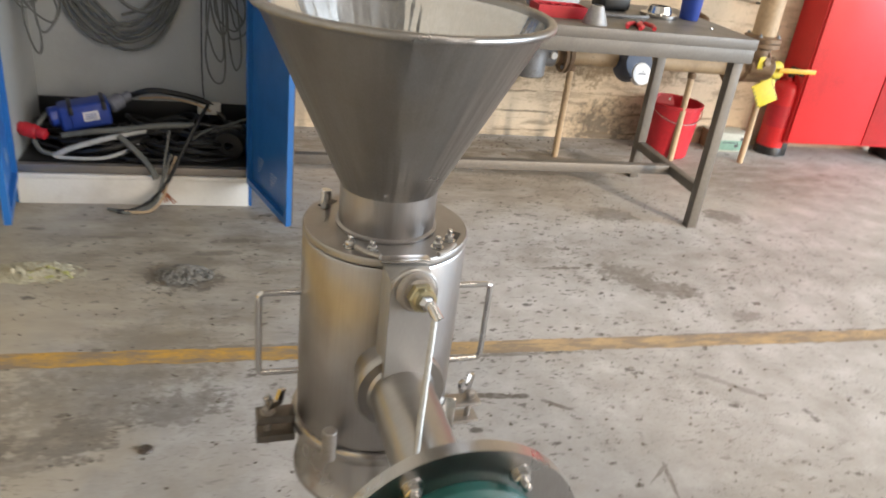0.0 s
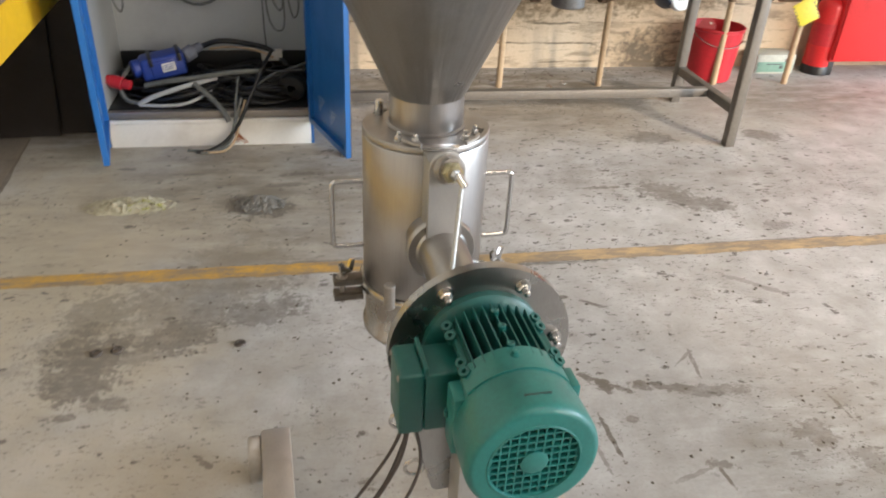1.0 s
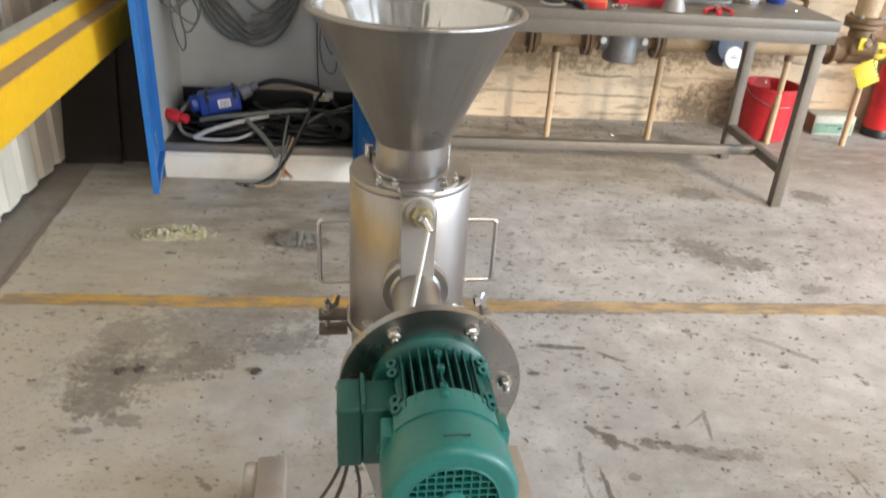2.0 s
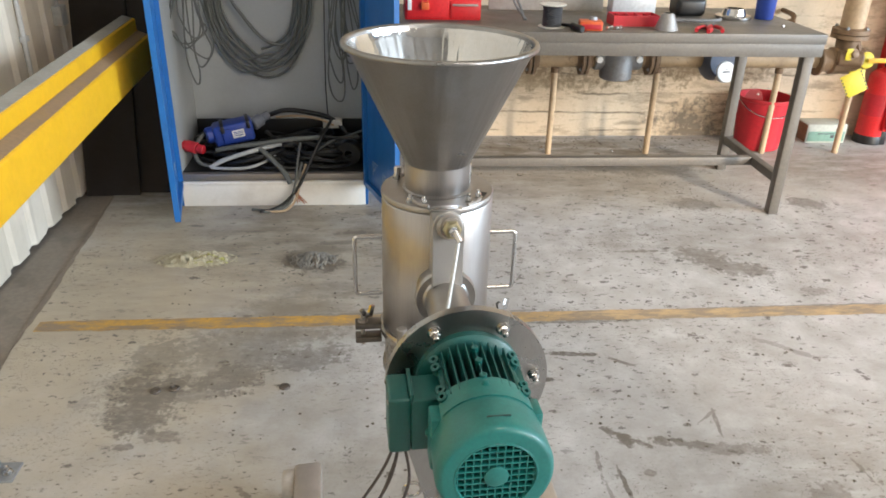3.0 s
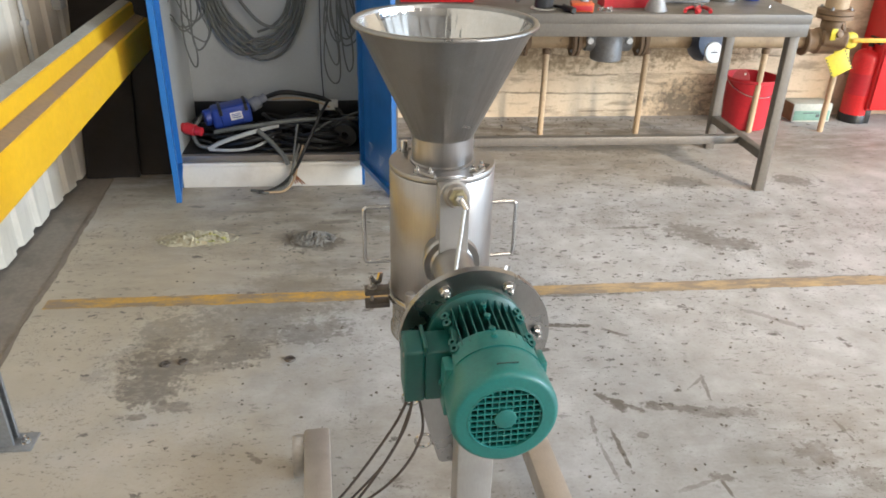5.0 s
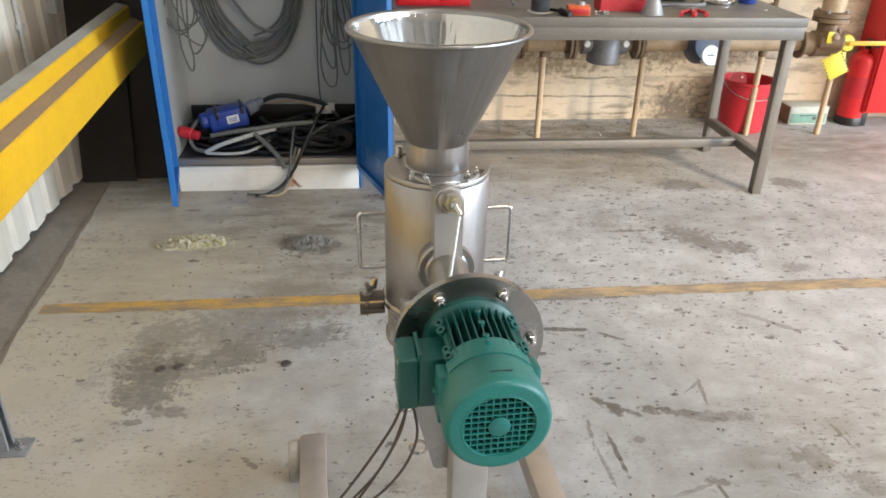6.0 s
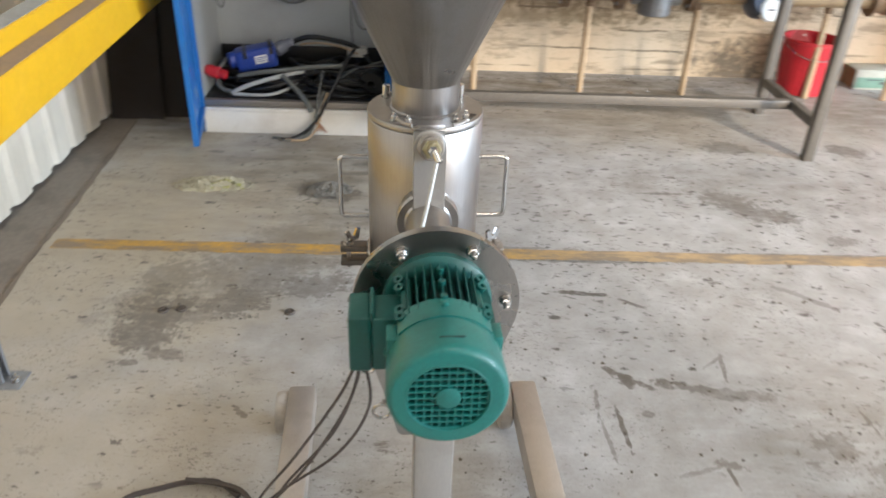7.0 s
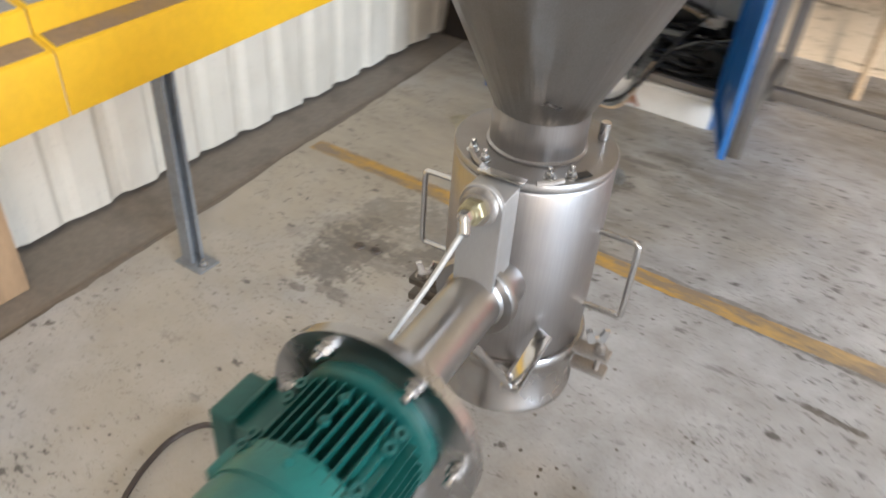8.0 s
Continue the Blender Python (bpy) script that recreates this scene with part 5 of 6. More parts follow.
def tool_chest():
    c = thing("tool_chest", "red steel tool chest with drawers, closed by an orange padlock", "tool chest", (0.262, 3.31, ZB), 0)
    part("body", new_box(0.0, 0.36, 0.0, 0.26, 0.0, 0.30, 0.006), RED, c)
    for k in range(3):
        part("drawer", new_box(0.215, 0.352, -0.007, 0.001, 0.012 + 0.085 * k, 0.085 + 0.085 * k, 0.003), RED, c, "red drawer front")
        part("drawer_pull", new_box(0.222, 0.345, -0.013, -0.007, 0.066 + 0.085 * k, 0.076 + 0.085 * k, 0.002), STEEL_DULL, c)
    part("front_flap", new_box(0.01, 0.205, -0.006, 0.001, 0.012, 0.255, 0.003), RED, c)
    bm = new_box(0.075, 0.112, -0.026, -0.008, 0.05, 0.083, 0.004)
    sweep(bm, smooth_path([(0.082, -0.017, 0.083), (0.082, -0.017, 0.1), (0.093, -0.017, 0.108), (0.105, -0.017, 0.1), (0.105, -0.017, 0.083)], 5), 0.003, 8)
    part("padlock", bm, ORANGE, c, "orange padlock")
    part("key_tag", new_box(0.012, 0.03, -0.011, -0.007, 0.045, 0.10, 0.002), WHITE_PLASTIC, c, "pale hanging tag")


tool_chest()


def cable_spool():
    s = thing("cable_spool", "spool of dark cable with pale card flanges on the bench", "spool", (0.935, 3.165, ZB))
    for z in (0.0, 0.098):
        bm = bmesh.new()
        lathe(bm, [(0, z), (0.062, z), (0.062, z + 0.004), (0, z + 0.004)], 32)
        part("flange", bm, PAPER, s, "pale card flange")
    bm = bmesh.new()
    prof = [(0, 0.0045)]
    for k in range(12):
        prof += [(0.043, 0.0055 + k * 0.0076), (0.0465, 0.009 + k * 0.0076)]
    lathe(bm, prof + [(0, 0.0975)], 32)
    part("winding", bm, DARK_GREY, s, "dark grey wound cable")


cable_spool()
bm = bmesh.new()
sweep(bm, smooth_path([(0.985, 3.16, ZB + 0.012), (1.01, 3.12, ZB + 0.014), (1.022, 3.09, ZB + 0.016)], 5), 0.008, 8)
rod(bm, (1.016, 3.105, ZB + 0.017), (1.045, 3.02, ZB + 0.014), 0.016, 14, 0.005)
solid("rubber_grip_tool", bm, BLACK, "hand tool with a fat black rubber grip", "tool")


def orange_tester():
    o = thing("orange_tester", "orange hand-held tester with a grey knob lying on the bench", "tester", (1.10, 3.095, ZB), -8)
    part("case", new_box(-0.052, 0.052, -0.035, 0.045, 0.0, 0.042, 0.006, 2), ORANGE, o)
    part("front_strip", new_box(-0.044, 0.044, -0.038, -0.034, 0.008, 0.03, 0.002), RED_PLASTIC, o)
    bm = bmesh.new()
    lathe(bm, [(0, 0.042), (0.02, 0.042), (0.017, 0.056), (0.0, 0.058)], 18, Matrix.Translation((0.012, 0.02, 0)))
    part("knob", bm, GALV, o, "grey knob")


orange_tester()


def bin_tray(at, turn):
    """An open red parts tray with cells."""
    b = thing("parts_tray", "red plastic parts tray with small cells", "tray", at, turn)
    bm = bmesh.new()
    box(bm, -0.11, 0.11, -0.06, 0.06, 0.0, 0.006)
    for y in (-0.06, 0.056):
        box(bm, -0.11, 0.11, y, y + 0.004, 0.0061, 0.048)
    for x in (-0.11, 0.106):
        box(bm, x, x + 0.004, -0.0559, 0.0559, 0.0061, 0.048)
    part("shell", bm, RED_PLASTIC, b)
    for k in range(1, 5):
        x = -0.11 + 0.044 * k
        part("divider", new_box(x - 0.0012, x + 0.0012, -0.0558, 0.0558, 0.0062, 0.042), RED_PLASTIC, b)
    part("divider", new_box(-0.1058, 0.1058, -0.0012, 0.0012, 0.0062, 0.0415), RED_PLASTIC, b)


bin_tray((1.345, 3.25, ZB), 0)
bm = bmesh.new()
box(bm, -0.11, 0.11, -0.05, 0.05, 0.0, 0.10, 0.006)
solid("clear_box", bm, surface("cloudy_plastic", (0.5, 0.52, 0.53), 0.25, 0, (0.3, 0.3, 0.3), 0.3), "cloudy plastic storage box on the bench", "box", (1.40, 3.47, ZB), 0)
random.seed(51)
for k in range(4):
    bm = bmesh.new()
    hexbolt(bm, (0, 0, 0.0), (0, 0, 1), 0.009, 0.012, 0.006)
    solid("loose_nut", bm, STEEL_BRIGHT, "bright loose nut on the bench", "nut", (1.185 + 0.02 * k, 3.10 + 0.012 * (k % 2), ZB), 20 * k, "loose nuts")
bm = bmesh.new()
lathe(bm, [(0.050, 0.0), (0.054, 0.0), (0.054, 0.003), (0.027, 0.072), (0.020, 0.075), (0.018, 0.075), (0.023, 0.07)], 36)
solid("small_funnel", bm, surface("dull_aluminium", (0.3, 0.29, 0.28), 0.5, 0.4, (0.3, 0.28, 0.26), 0.25), "dull grey metal cone standing on the bench", "cone", (1.465, 3.12, ZB))


def pliers(at, turn):
    p = thing("pliers", "grips with red handles lying on the bench", "pliers", at, turn)
    for s in (-1, 1):
        bm = bmesh.new()
        sweep(bm, smooth_path([(0.0, s * 0.008, 0.012), (-0.03, s * 0.02, 0.013), (-0.07, s * 0.032, 0.013), (-0.12, s * 0.026, 0.012)], 5), 0.009, 9)
        part("grip", bm, RED_PLASTIC, p, "red plastic grip")
    bm = new_box(-0.005, 0.062, -0.014, 0.014, 0.004, 0.022, 0.005)
    rod(bm, (0.006, 0, 0.002), (0.006, 0, 0.025), 0.011, 16, 0.002)
    part("jaws", bm, CAST_GREY, p)


pliers((1.66, 3.13, ZB), 60)
pliers((1.70, 3.15, ZB), 75)
bm = bmesh.new()
sweep(bm, smooth_path([(1.50, 3.27, ZB + 0.01), (1.58, 3.30, ZB + 0.012), (1.68, 3.28, ZB + 0.014), (1.78, 3.29, ZB + 0.016), (1.81, 3.33, ZB + 0.016)], 6), 0.009, 8)
solid("long_wrench", bm, CAST_GREY, "long dark steel wrench lying across the bench", "wrench")
bm = bmesh.new()
lathe(bm, [(0.04, 0.0), (0.085, 0.0), (0.088, 0.004), (0.088, 0.016), (0.06, 0.02), (0.052, 0.05), (0.04, 0.05)], 40, closed=True)
solid("pipe_flange", bm, STEEL_BRIGHT, "turned steel pipe flange lying on the bench", "flange", (1.93, 3.45, ZB))
bm = new_box(-0.16, 0.0, -0.06, 0.06, 0.0, 0.09, 0.025, 3)
solid("dark_bag", bm, BLACK, "black tool bag slumped on the bench", "bag", (1.80, 3.55, ZB), 4)
bm = bmesh.new()
lathe(bm, [(0, 0), (0.042, 0), (0.045, 0.004), (0.05, 0.12), (0.047, 0.12), (0.042, 0.008), (0, 0.008)], 32)
solid("blue_tub", bm, PLUG_BLUE, "dark blue plastic tub on the bench", "tub", (2.09, 3.45, ZB))
bm = bmesh.new()
box(bm, -0.008, 0.008, -0.005, 0.005, 0, 0.006, 0.002)
solid("bright_clip", bm, STEEL_BRIGHT, "tiny bright clip on the bench", "clip", (2.08, 3.22, ZB), 20)
bm = new_box(-0.30, 0.30, -0.006, 0.006, 0.0, 0.36, 0.003, m=Matrix.Rotation(radians(-12), 4, "X"))
solid("grey_board", bm, surface("grey_board", (0.32, 0.29, 0.25), 0.7, 0, (0.16, 0.13, 0.1), 0.5, 40, 4), "grey board leaning at the back of the bench", "board", (1.0, 3.62, ZB + 0.003), 0)
bm = bmesh.new()
for s in (-1, 1):
    sweep(bm, smooth_path([(0.78 + s * 0.006, 3.36, ZB + 0.12), (0.80 + s * 0.01, 3.32, ZB + 0.07), (0.83 - s * 0.006, 3.27, ZB + 0.012)], 4), 0.006, 8)
solid("long_pincers", bm, CAST_GREY, "dark steel pincers propped on the bench", "pincers")

# ---- pipework along the wall behind the bench ----
Y_PIPE, Z_PIPE = 4.02, 0.585


def pipe_leg(x):
    p = thing("pipe_stand", "tan painted pipe stand resting on the floor", "pipe stand", (x, Y_PIPE, 0), 0, "pipe stands")
    bm = bmesh.new()
    rod(bm, (0, 0, 0.0), (0, 0, 0.505), 0.0185, 18, 0.001)
    part("upright", bm, TAN_PIPE, p)
    bm = bmesh.new()
    lathe(bm, [(0, 0.507), (0.025, 0.507), (0.025, 0.532), (0.017, 0.536), (0.017, 0.552), (0, 0.552)], 18)
    part("collar", bm, RUST, p, "rusty collar")


for x in (0.53, 1.17, 1.79, 2.545, 3.03):
    pipe_leg(x)
bm = bmesh.new()
rod(bm, (0.55, Y_PIPE, Z_PIPE), (1.41, Y_PIPE, Z_PIPE), 0.046, 20)
rod(bm, (1.66, Y_PIPE, Z_PIPE), (2.08, Y_PIPE, Z_PIPE), 0.046, 20)
rod(bm, (2.28, Y_PIPE, Z_PIPE), (2.83, Y_PIPE, Z_PIPE), 0.046, 20)
solid("wall_pipe", bm, surface("grimy_tan_pipe", (0.33, 0.235, 0.135), 0.6, 0, (0.15, 0.1, 0.06), 0.75, 40, 7, 0.25, speck=0.6), "horizontal tan service pipe carried along the wall", "pipe")


def pipe_flange(x):
    f = thing("bolted_flange", "rusty bolted pipe flange", "flange", (x, Y_PIPE, Z_PIPE), 0, "pipe flanges")
    for s in (-1, 1):
        bm = bmesh.new()
        lathe(bm, [(0.04, s * 0.004), (0.09, s * 0.004), (0.09, s * 0.022), (0.056, s * 0.025), (0.05, s * 0.045), (0.04, s * 0.045)], 28, frame_to((1, 0, 0)), closed=True)
        part("flange_disc", bm, RUST, f)
    for k in range(4):
        a = radians(45 + 90 * k)
        bm = bmesh.new()
        c = Vector((-0.024, 0.072 * math.cos(a), 0.072 * math.sin(a)))
        hexbolt(bm, c, (-1, 0, 0), 0.009, 0.008, 0.003)
        rod(bm, c, c + Vector((0.05, 0, 0)), 0.006, 8)
        part("flange_bolt", bm, GALV, f)


for x in (1.02, 1.335, 1.74):
    pipe_flange(x)


def strainer():
    s = thing("pipe_strainer", "grey cast pipe strainer with two bolted ends", "strainer", (1.535, Y_PIPE, Z_PIPE))
    bm = bmesh.new()
    rod(bm, (-0.14, 0, 0), (0.14, 0, 0), 0.062, 28, 0.006)
    part("barrel", bm, CAST_GREY, s)
    bm = bmesh.new()
    lathe(bm, [(0, -0.11), (0.086, -0.11), (0.094, -0.103), (0.094, 0.02), (0.075, 0.045), (0, 0.045)], 32, Matrix.Translation((-0.005, -0.015, 0)))
    part("bowl", bm, surface("pale_grey_casting", (0.19, 0.185, 0.18), 0.55, 0.3, (0.12, 0.085, 0.055), 0.6, 90, 16, 0.25, speck=0.4), s, "pale grey bowl")
    bm = bmesh.new()
    lathe(bm, [(0, -0.118), (0.045, -0.118), (0.048, -0.1102), (0, -0.1102)], 24, Matrix.Translation((-0.005, -0.015, 0)))
    part("bowl_ring", bm, STEEL_BRIGHT, s)
    for x in (-0.122, 0.115):
        bm = bmesh.new()
        rod(bm, (x, -0.04, 0.01), (x, -0.075, 0.01), 0.019, 18, 0.003)
        part("pale_cap", bm, WHITE_PLASTIC, s, "pale round cap")


strainer()


def water_meter():
    w = thing("water_meter", "dark blue flow meter with a white round face", "meter", (2.13, Y_PIPE - 0.02, Z_PIPE))
    bm = bmesh.new()
    rod(bm, (-0.09, 0.02, 0), (0.095, 0.02, 0), 0.05, 24, 0.008)
    lathe(bm, [(0, -0.07), (0.084, -0.07), (0.09, -0.06), (0.09, 0.06), (0.084, 0.07), (0, 0.07)], 30, Matrix.Translation((0, -0.03, -0.015)) @ frame_to((0.1, -0.9, 0.3)))
    part("casing", bm, surface("dark_blue_casting", (0.04, 0.052, 0.085), 0.5, 0.1, (0.1, 0.085, 0.065), 0.6, 90, 14, 0.2, speck=0.3), w)
    m = Matrix.Translation((0.02, -0.088, -0.05)) @ frame_to((0.1, -0.9, 0.28))
    bm = bmesh.new()
    lathe(bm, [(0, 0), (0.062, 0), (0.062, 0.024), (0.057, 0.03), (0, 0.03)], 32, m)
    part("face", bm, WHITE_PLASTIC, w, "white round face")
    bm = bmesh.new()
    box(bm, -0.022, 0.022, -0.004, 0.004, 0.0301, 0.031, m=m)
    box(bm, -0.012, 0.012, 0.012, 0.015, 0.0301, 0.031, m=m)
    part("face_print", bm, DARK_GREY, w)


water_meter()


VALVE_TAN = surface("rubbed_tan_casting", (0.21, 0.135, 0.075), 0.55, 0.1, (0.09, 0.055, 0.035), 0.7, 50, 14, 0.4, speck=0.4)


def gas_valve():
    v = thing("lever_valve", "corroded valve with a yellow lever and yellow warning tags", "valve", (2.935, Y_PIPE, 0.585))
    v.matrix_basis = v.matrix_basis @ Matrix.Scale(1.35, 4)
    bm = bmesh.new()
    rod(bm, (-0.12, 0, 0), (-0.07, 0, 0), 0.05, 22, 0.004)
    rod(bm, (-0.075, 0, 0.0), (0.09, 0, 0.0), 0.058, 22, 0.012)
    rod(bm, (0, 0, -0.03), (0, 0, 0.10), 0.05, 22, 0.01)
    rod(bm, (-0.06, -0.04, 0.02), (0.04, -0.075, 0.02), 0.036, 18, 0.008)
    part("valve_body", bm, VALVE_TAN, v)
    bm = bmesh.new()
    lathe(bm, [(0, 0.10), (0.078, 0.10), (0.078, 0.118), (0, 0.118)], 28)
    lathe(bm, [(0, 0.122), (0.078, 0.122), (0.078, 0.14), (0.05, 0.146), (0, 0.146)], 28)
    part("top_flange", bm, VALVE_TAN, v)
    bm = bmesh.new()
    rod(bm, (-0.012, -0.035, 0.03), (-0.012, -0.085, 0.045), 0.027, 20, 0.004)
    hexbolt(bm, (-0.012, -0.085, 0.045), (0, -1, 0.3), 0.017, 0.014, 0)
    part("stuffing_nut", bm, VALVE_TAN, v)
    bm = bmesh.new()
    lathe(bm, [(0, 0), (0.058, 0), (0.06, 0.004), (0.06, 0.014), (0.03, 0.02), (0, 0.02)], 26, Matrix.Translation((0.045, 0.0, 0.055)) @ frame_to((0.75, -0.5, 0.35)))
    part("side_cover", bm, RUST, v, "rusty round cover")
    bm = bmesh.new()
    rod(bm, (-0.13, 0, 0), (-0.118, 0, 0), 0.066, 24, 0.003)
    part("end_flange", bm, RUST, v)
    for k in range(4):
        a = radians(45 + 90 * k)
        bm = bmesh.new()
        hexbolt(bm, (0.062 * math.cos(a), 0.062 * math.sin(a), 0.14), (0, 0, 1), 0.009, 0.009, 0.004)
        part("flange_bolt", bm, GALV, v)
    bm = bmesh.new()
    lathe(bm, [(0, 0), (0.034, 0), (0.036, 0.003), (0.036, 0.018), (0.03, 0.022), (0, 0.022)], 28, Matrix.Translation((0.055, -0.065, 0.015)) @ frame_to((0.1, -1, 0.25)))
    part("lever_boss", bm, TAG_YELLOW, v, "yellow round boss")
    bm = bmesh.new()
    box(bm, 0.05, 0.235, -0.104, -0.096, 0.012, 0.032, 0.003)
    part("lever", bm, LEVER, v, "yellow lever handle")
    m = Matrix.Translation((-0.035, -0.10, -0.005)) @ Matrix.Rotation(radians(-28), 4, "Y") @ Matrix.Rotation(radians(-12), 4, "X")
    part("warning_tag", new_box(-0.048, 0.048, -0.0012, 0.0012, -0.13, -0.03, 0.001, m=m), TAG_YELLOW, v, "square yellow warning tag")
    for x in (-0.047, 0.041):
        bm = bmesh.new()
        for k in range(6):
            box(bm, x, x + 0.006, -0.0019, -0.0013, -0.128 + 0.016 * k, -0.120 + 0.016 * k, m=m)
        part("tag_border", bm, BLACK, v)
    m = Matrix.Translation((0.012, -0.093, -0.002)) @ Matrix.Rotation(radians(-8), 4, "Y") @ Matrix.Rotation(radians(-6), 4, "X")
    part("warning_tag", new_box(-0.036, 0.036, -0.0012, 0.0012, -0.115, -0.02, 0.001, m=m), TAG_YELLOW, v, "second yellow warning tag")
    bm = bmesh.new()
    box(bm, -0.05, -0.022, -0.09, -0.086, 0.02, 0.07, 0.001)
    part("small_tag", bm, TAG_YELLOW, v)
    bm = bmesh.new()
    rod(bm, (0, 0, 0.146), (0, 0, 1.9), 0.05, 28)
    part("riser", bm, TAN_PIPE, v, "thick tan riser pipe")


LEVER = surface("orange_yellow_plastic", (0.75, 0.42, 0.03), 0.4, 0, (0.3, 0.18, 0.03), 0.3)
gas_valve()
bm = bmesh.new()
sweep(bm, smooth_path([(2.66, 4.22, 0.55), (2.66, 4.22, 0.68), (2.665, 4.22, 0.77), (2.68, 4.24, 0.81), (2.68, 4.38, 0.82)], 6), 0.015, 12)
rod(bm, (2.66, 4.22, 0.74), (2.663, 4.22, 0.79), 0.024, 14, 0.002)
rod(bm, (2.66, 4.22, 0.55), (2.66, 4.03, 0.56), 0.014, 12)
solid("thin_pipe", bm, RUST, "thin rusty pipe that elbows into the wall", "pipe")
bm = bmesh.new()
sweep(bm, smooth_path([(3.08, 4.24, 0.92), (3.14, 4.22, 0.97), (3.24, 4.21, 1.02)], 5), 0.006, 8)
rod(bm, (3.08, 4.235, 0.92), (3.08, 4.38, 0.91), 0.007, 8)
solid("wall_hook", bm, BLACK, "thin black hook fixed to the wall", "hook")

# ---- things on the floor by the wall ----
def red_bucket():
    b = thing("red_bucket", "open red plastic bucket with a raised ear and wire handle", "bucket", (2.575, 4.17, 0))
    bm = bmesh.new()
    prof = [(0, 0.0), (0.132, 0.0), (0.138, 0.005), (0.162, 0.31), (0.17, 0.314), (0.17, 0.33), (0.16, 0.33), (0.158, 0.314), (0.134, 0.01), (0, 0.01)]
    lathe(bm, prof, 44)
    part("shell", bm, RED_PLASTIC, b)
    # a darker red disc closes the bucket and holds the shade inside
    inside = surface("dark_red_plastic", (0.3, 0.012, 0.018), 0.5, 0, (0.15, 0.02, 0.02), 0.3)
    bm = bmesh.new()
    lathe(bm, [(0, 0.2), (0.148, 0.2), (0.1485, 0.205), (0, 0.207)], 40)
    part("contents", bm, inside, b, "dark red disc for the shade inside")
    # a raised ear with a hand hole on the rim
    bm = bmesh.new()
    outer = [(0.062 * math.cos(radians(d)), 0.062 * math.sin(radians(d))) for d in range(0, 181, 15)]
    prism(bm, [(x, 0.318 + max(z, 0.0)) for x, z in outer], -0.006, 0.006, m=Matrix.Translation((-0.12, -0.085, 0.012)) @ Matrix.Rotation(radians(-35), 4, "Z") @ Matrix.Scale(0.85, 4, (1, 0, 0)))
    bmesh.ops.bevel(bm, geom=[ed for ed in bm.edges if abs(ed.verts[0].co.z - ed.verts[1].co.z) < 1e-3], offset=0.002, segments=1, affect="EDGES")
    part("ear", bm, surface("pale_red_plastic", (0.5, 0.09, 0.1), 0.5, 0, (0.3, 0.05, 0.05), 0.3), b, "paler red raised ear")
    bm = bmesh.new()
    rod(bm, (-0.102, -0.107, 0.366), (-0.106, -0.098, 0.366), 0.007, 14)
    part("ear_hole", bm, WHITE_PLASTIC, b, "pale eyelet in the ear")
    bm = bmesh.new()
    pts = [(0.171 * math.cos(a), -0.171 * math.sin(a) * 0.95, 0.318 - 0.09 * math.sin(a)) for a in [math.pi * k / 12 for k in range(13)]]
    sweep(bm, smooth_path(pts, 3), 0.003, 8)
    part("bail", bm, STEEL_BRIGHT, b, "wire handle")


red_bucket()


def carton():
    c = thing("carton", "small white and green printed carton on the floor", "carton", (3.07, 4.29, 0), 0)
    part("box", new_box(-0.135, 0.135, -0.075, 0.075, 0.0, 0.125, 0.003), BOX_WHITE, c)
    part("green_panel", new_box(-0.125, 0.125, -0.0775, -0.0753, 0.012, 0.078, 0.0005), BOX_GREEN, c, "green printed panel")
    bm = new_box(-0.062, 0.05, -0.0782, -0.0776, 0.06, 0.066)
    box(bm, 0.03, 0.055, -0.0782, -0.0776, 0.034, 0.054)
    box(bm, 0.062, 0.085, -0.0782, -0.0776, 0.08, 0.098)
    part("print", bm, DARK_GREY, c)
    part("dark_end", new_box(-0.1375, -0.1353, -0.07, 0.07, 0.006, 0.119, 0.0005), RUST, c, "dark end flap")


carton()


def extinguisher():
    e = thing("fire_extinguisher", "red fire extinguisher with a black base and hose", "extinguisher", (3.385, 4.25, 0), 0)
    bm = bmesh.new()
    prof = [(0, 0.02), (0.082, 0.02), (0.086, 0.03), (0.086, 0.42)]
    for k in range(1, 7):
        a = radians(15 * k)
        prof.append((0.03 + 0.056 * math.cos(a), 0.42 + 0.06 * math.sin(a)))
    prof += [(0.022, 0.482), (0.022, 0.50), (0, 0.50)]
    lathe(bm, prof, 40)
    part("cylinder", bm, RED, e)
    bm = bmesh.new()
    lathe(bm, [(0, 0), (0.09, 0), (0.09, 0.05), (0.0865, 0.056), (0, 0.056)], 36)
    part("base_cup", bm, BLACK, e, "black rubber base")
    bm = bmesh.new()
    rod(bm, (0, 0, 0.50), (0, 0, 0.53), 0.018, 16, 0.003)
    box(bm, -0.012, 0.012, -0.10, 0.02, 0.53, 0.542, 0.003)
    box(bm, -0.012, 0.012, -0.10, 0.02, 0.556, 0.566, 0.003)
    part("valve_head", bm, BLACK, e)
    bm = bmesh.new()
    sweep(bm, smooth_path([(0.015, 0, 0.52), (0.055, -0.02, 0.53), (0.09, -0.04, 0.46), (0.096, -0.04, 0.3), (0.097, -0.035, 0.16), (0.098, -0.03, 0.09)], 7), 0.008, 9)
    part("hose", bm, BLACK, e, "black rubber hose")
    part("label_band", lathe(bmesh.new(), [(0.0862, 0.19), (0.0868, 0.19), (0.0868, 0.33), (0.0862, 0.33)], 40, closed=True), RED_PLASTIC, e)


extinguisher()


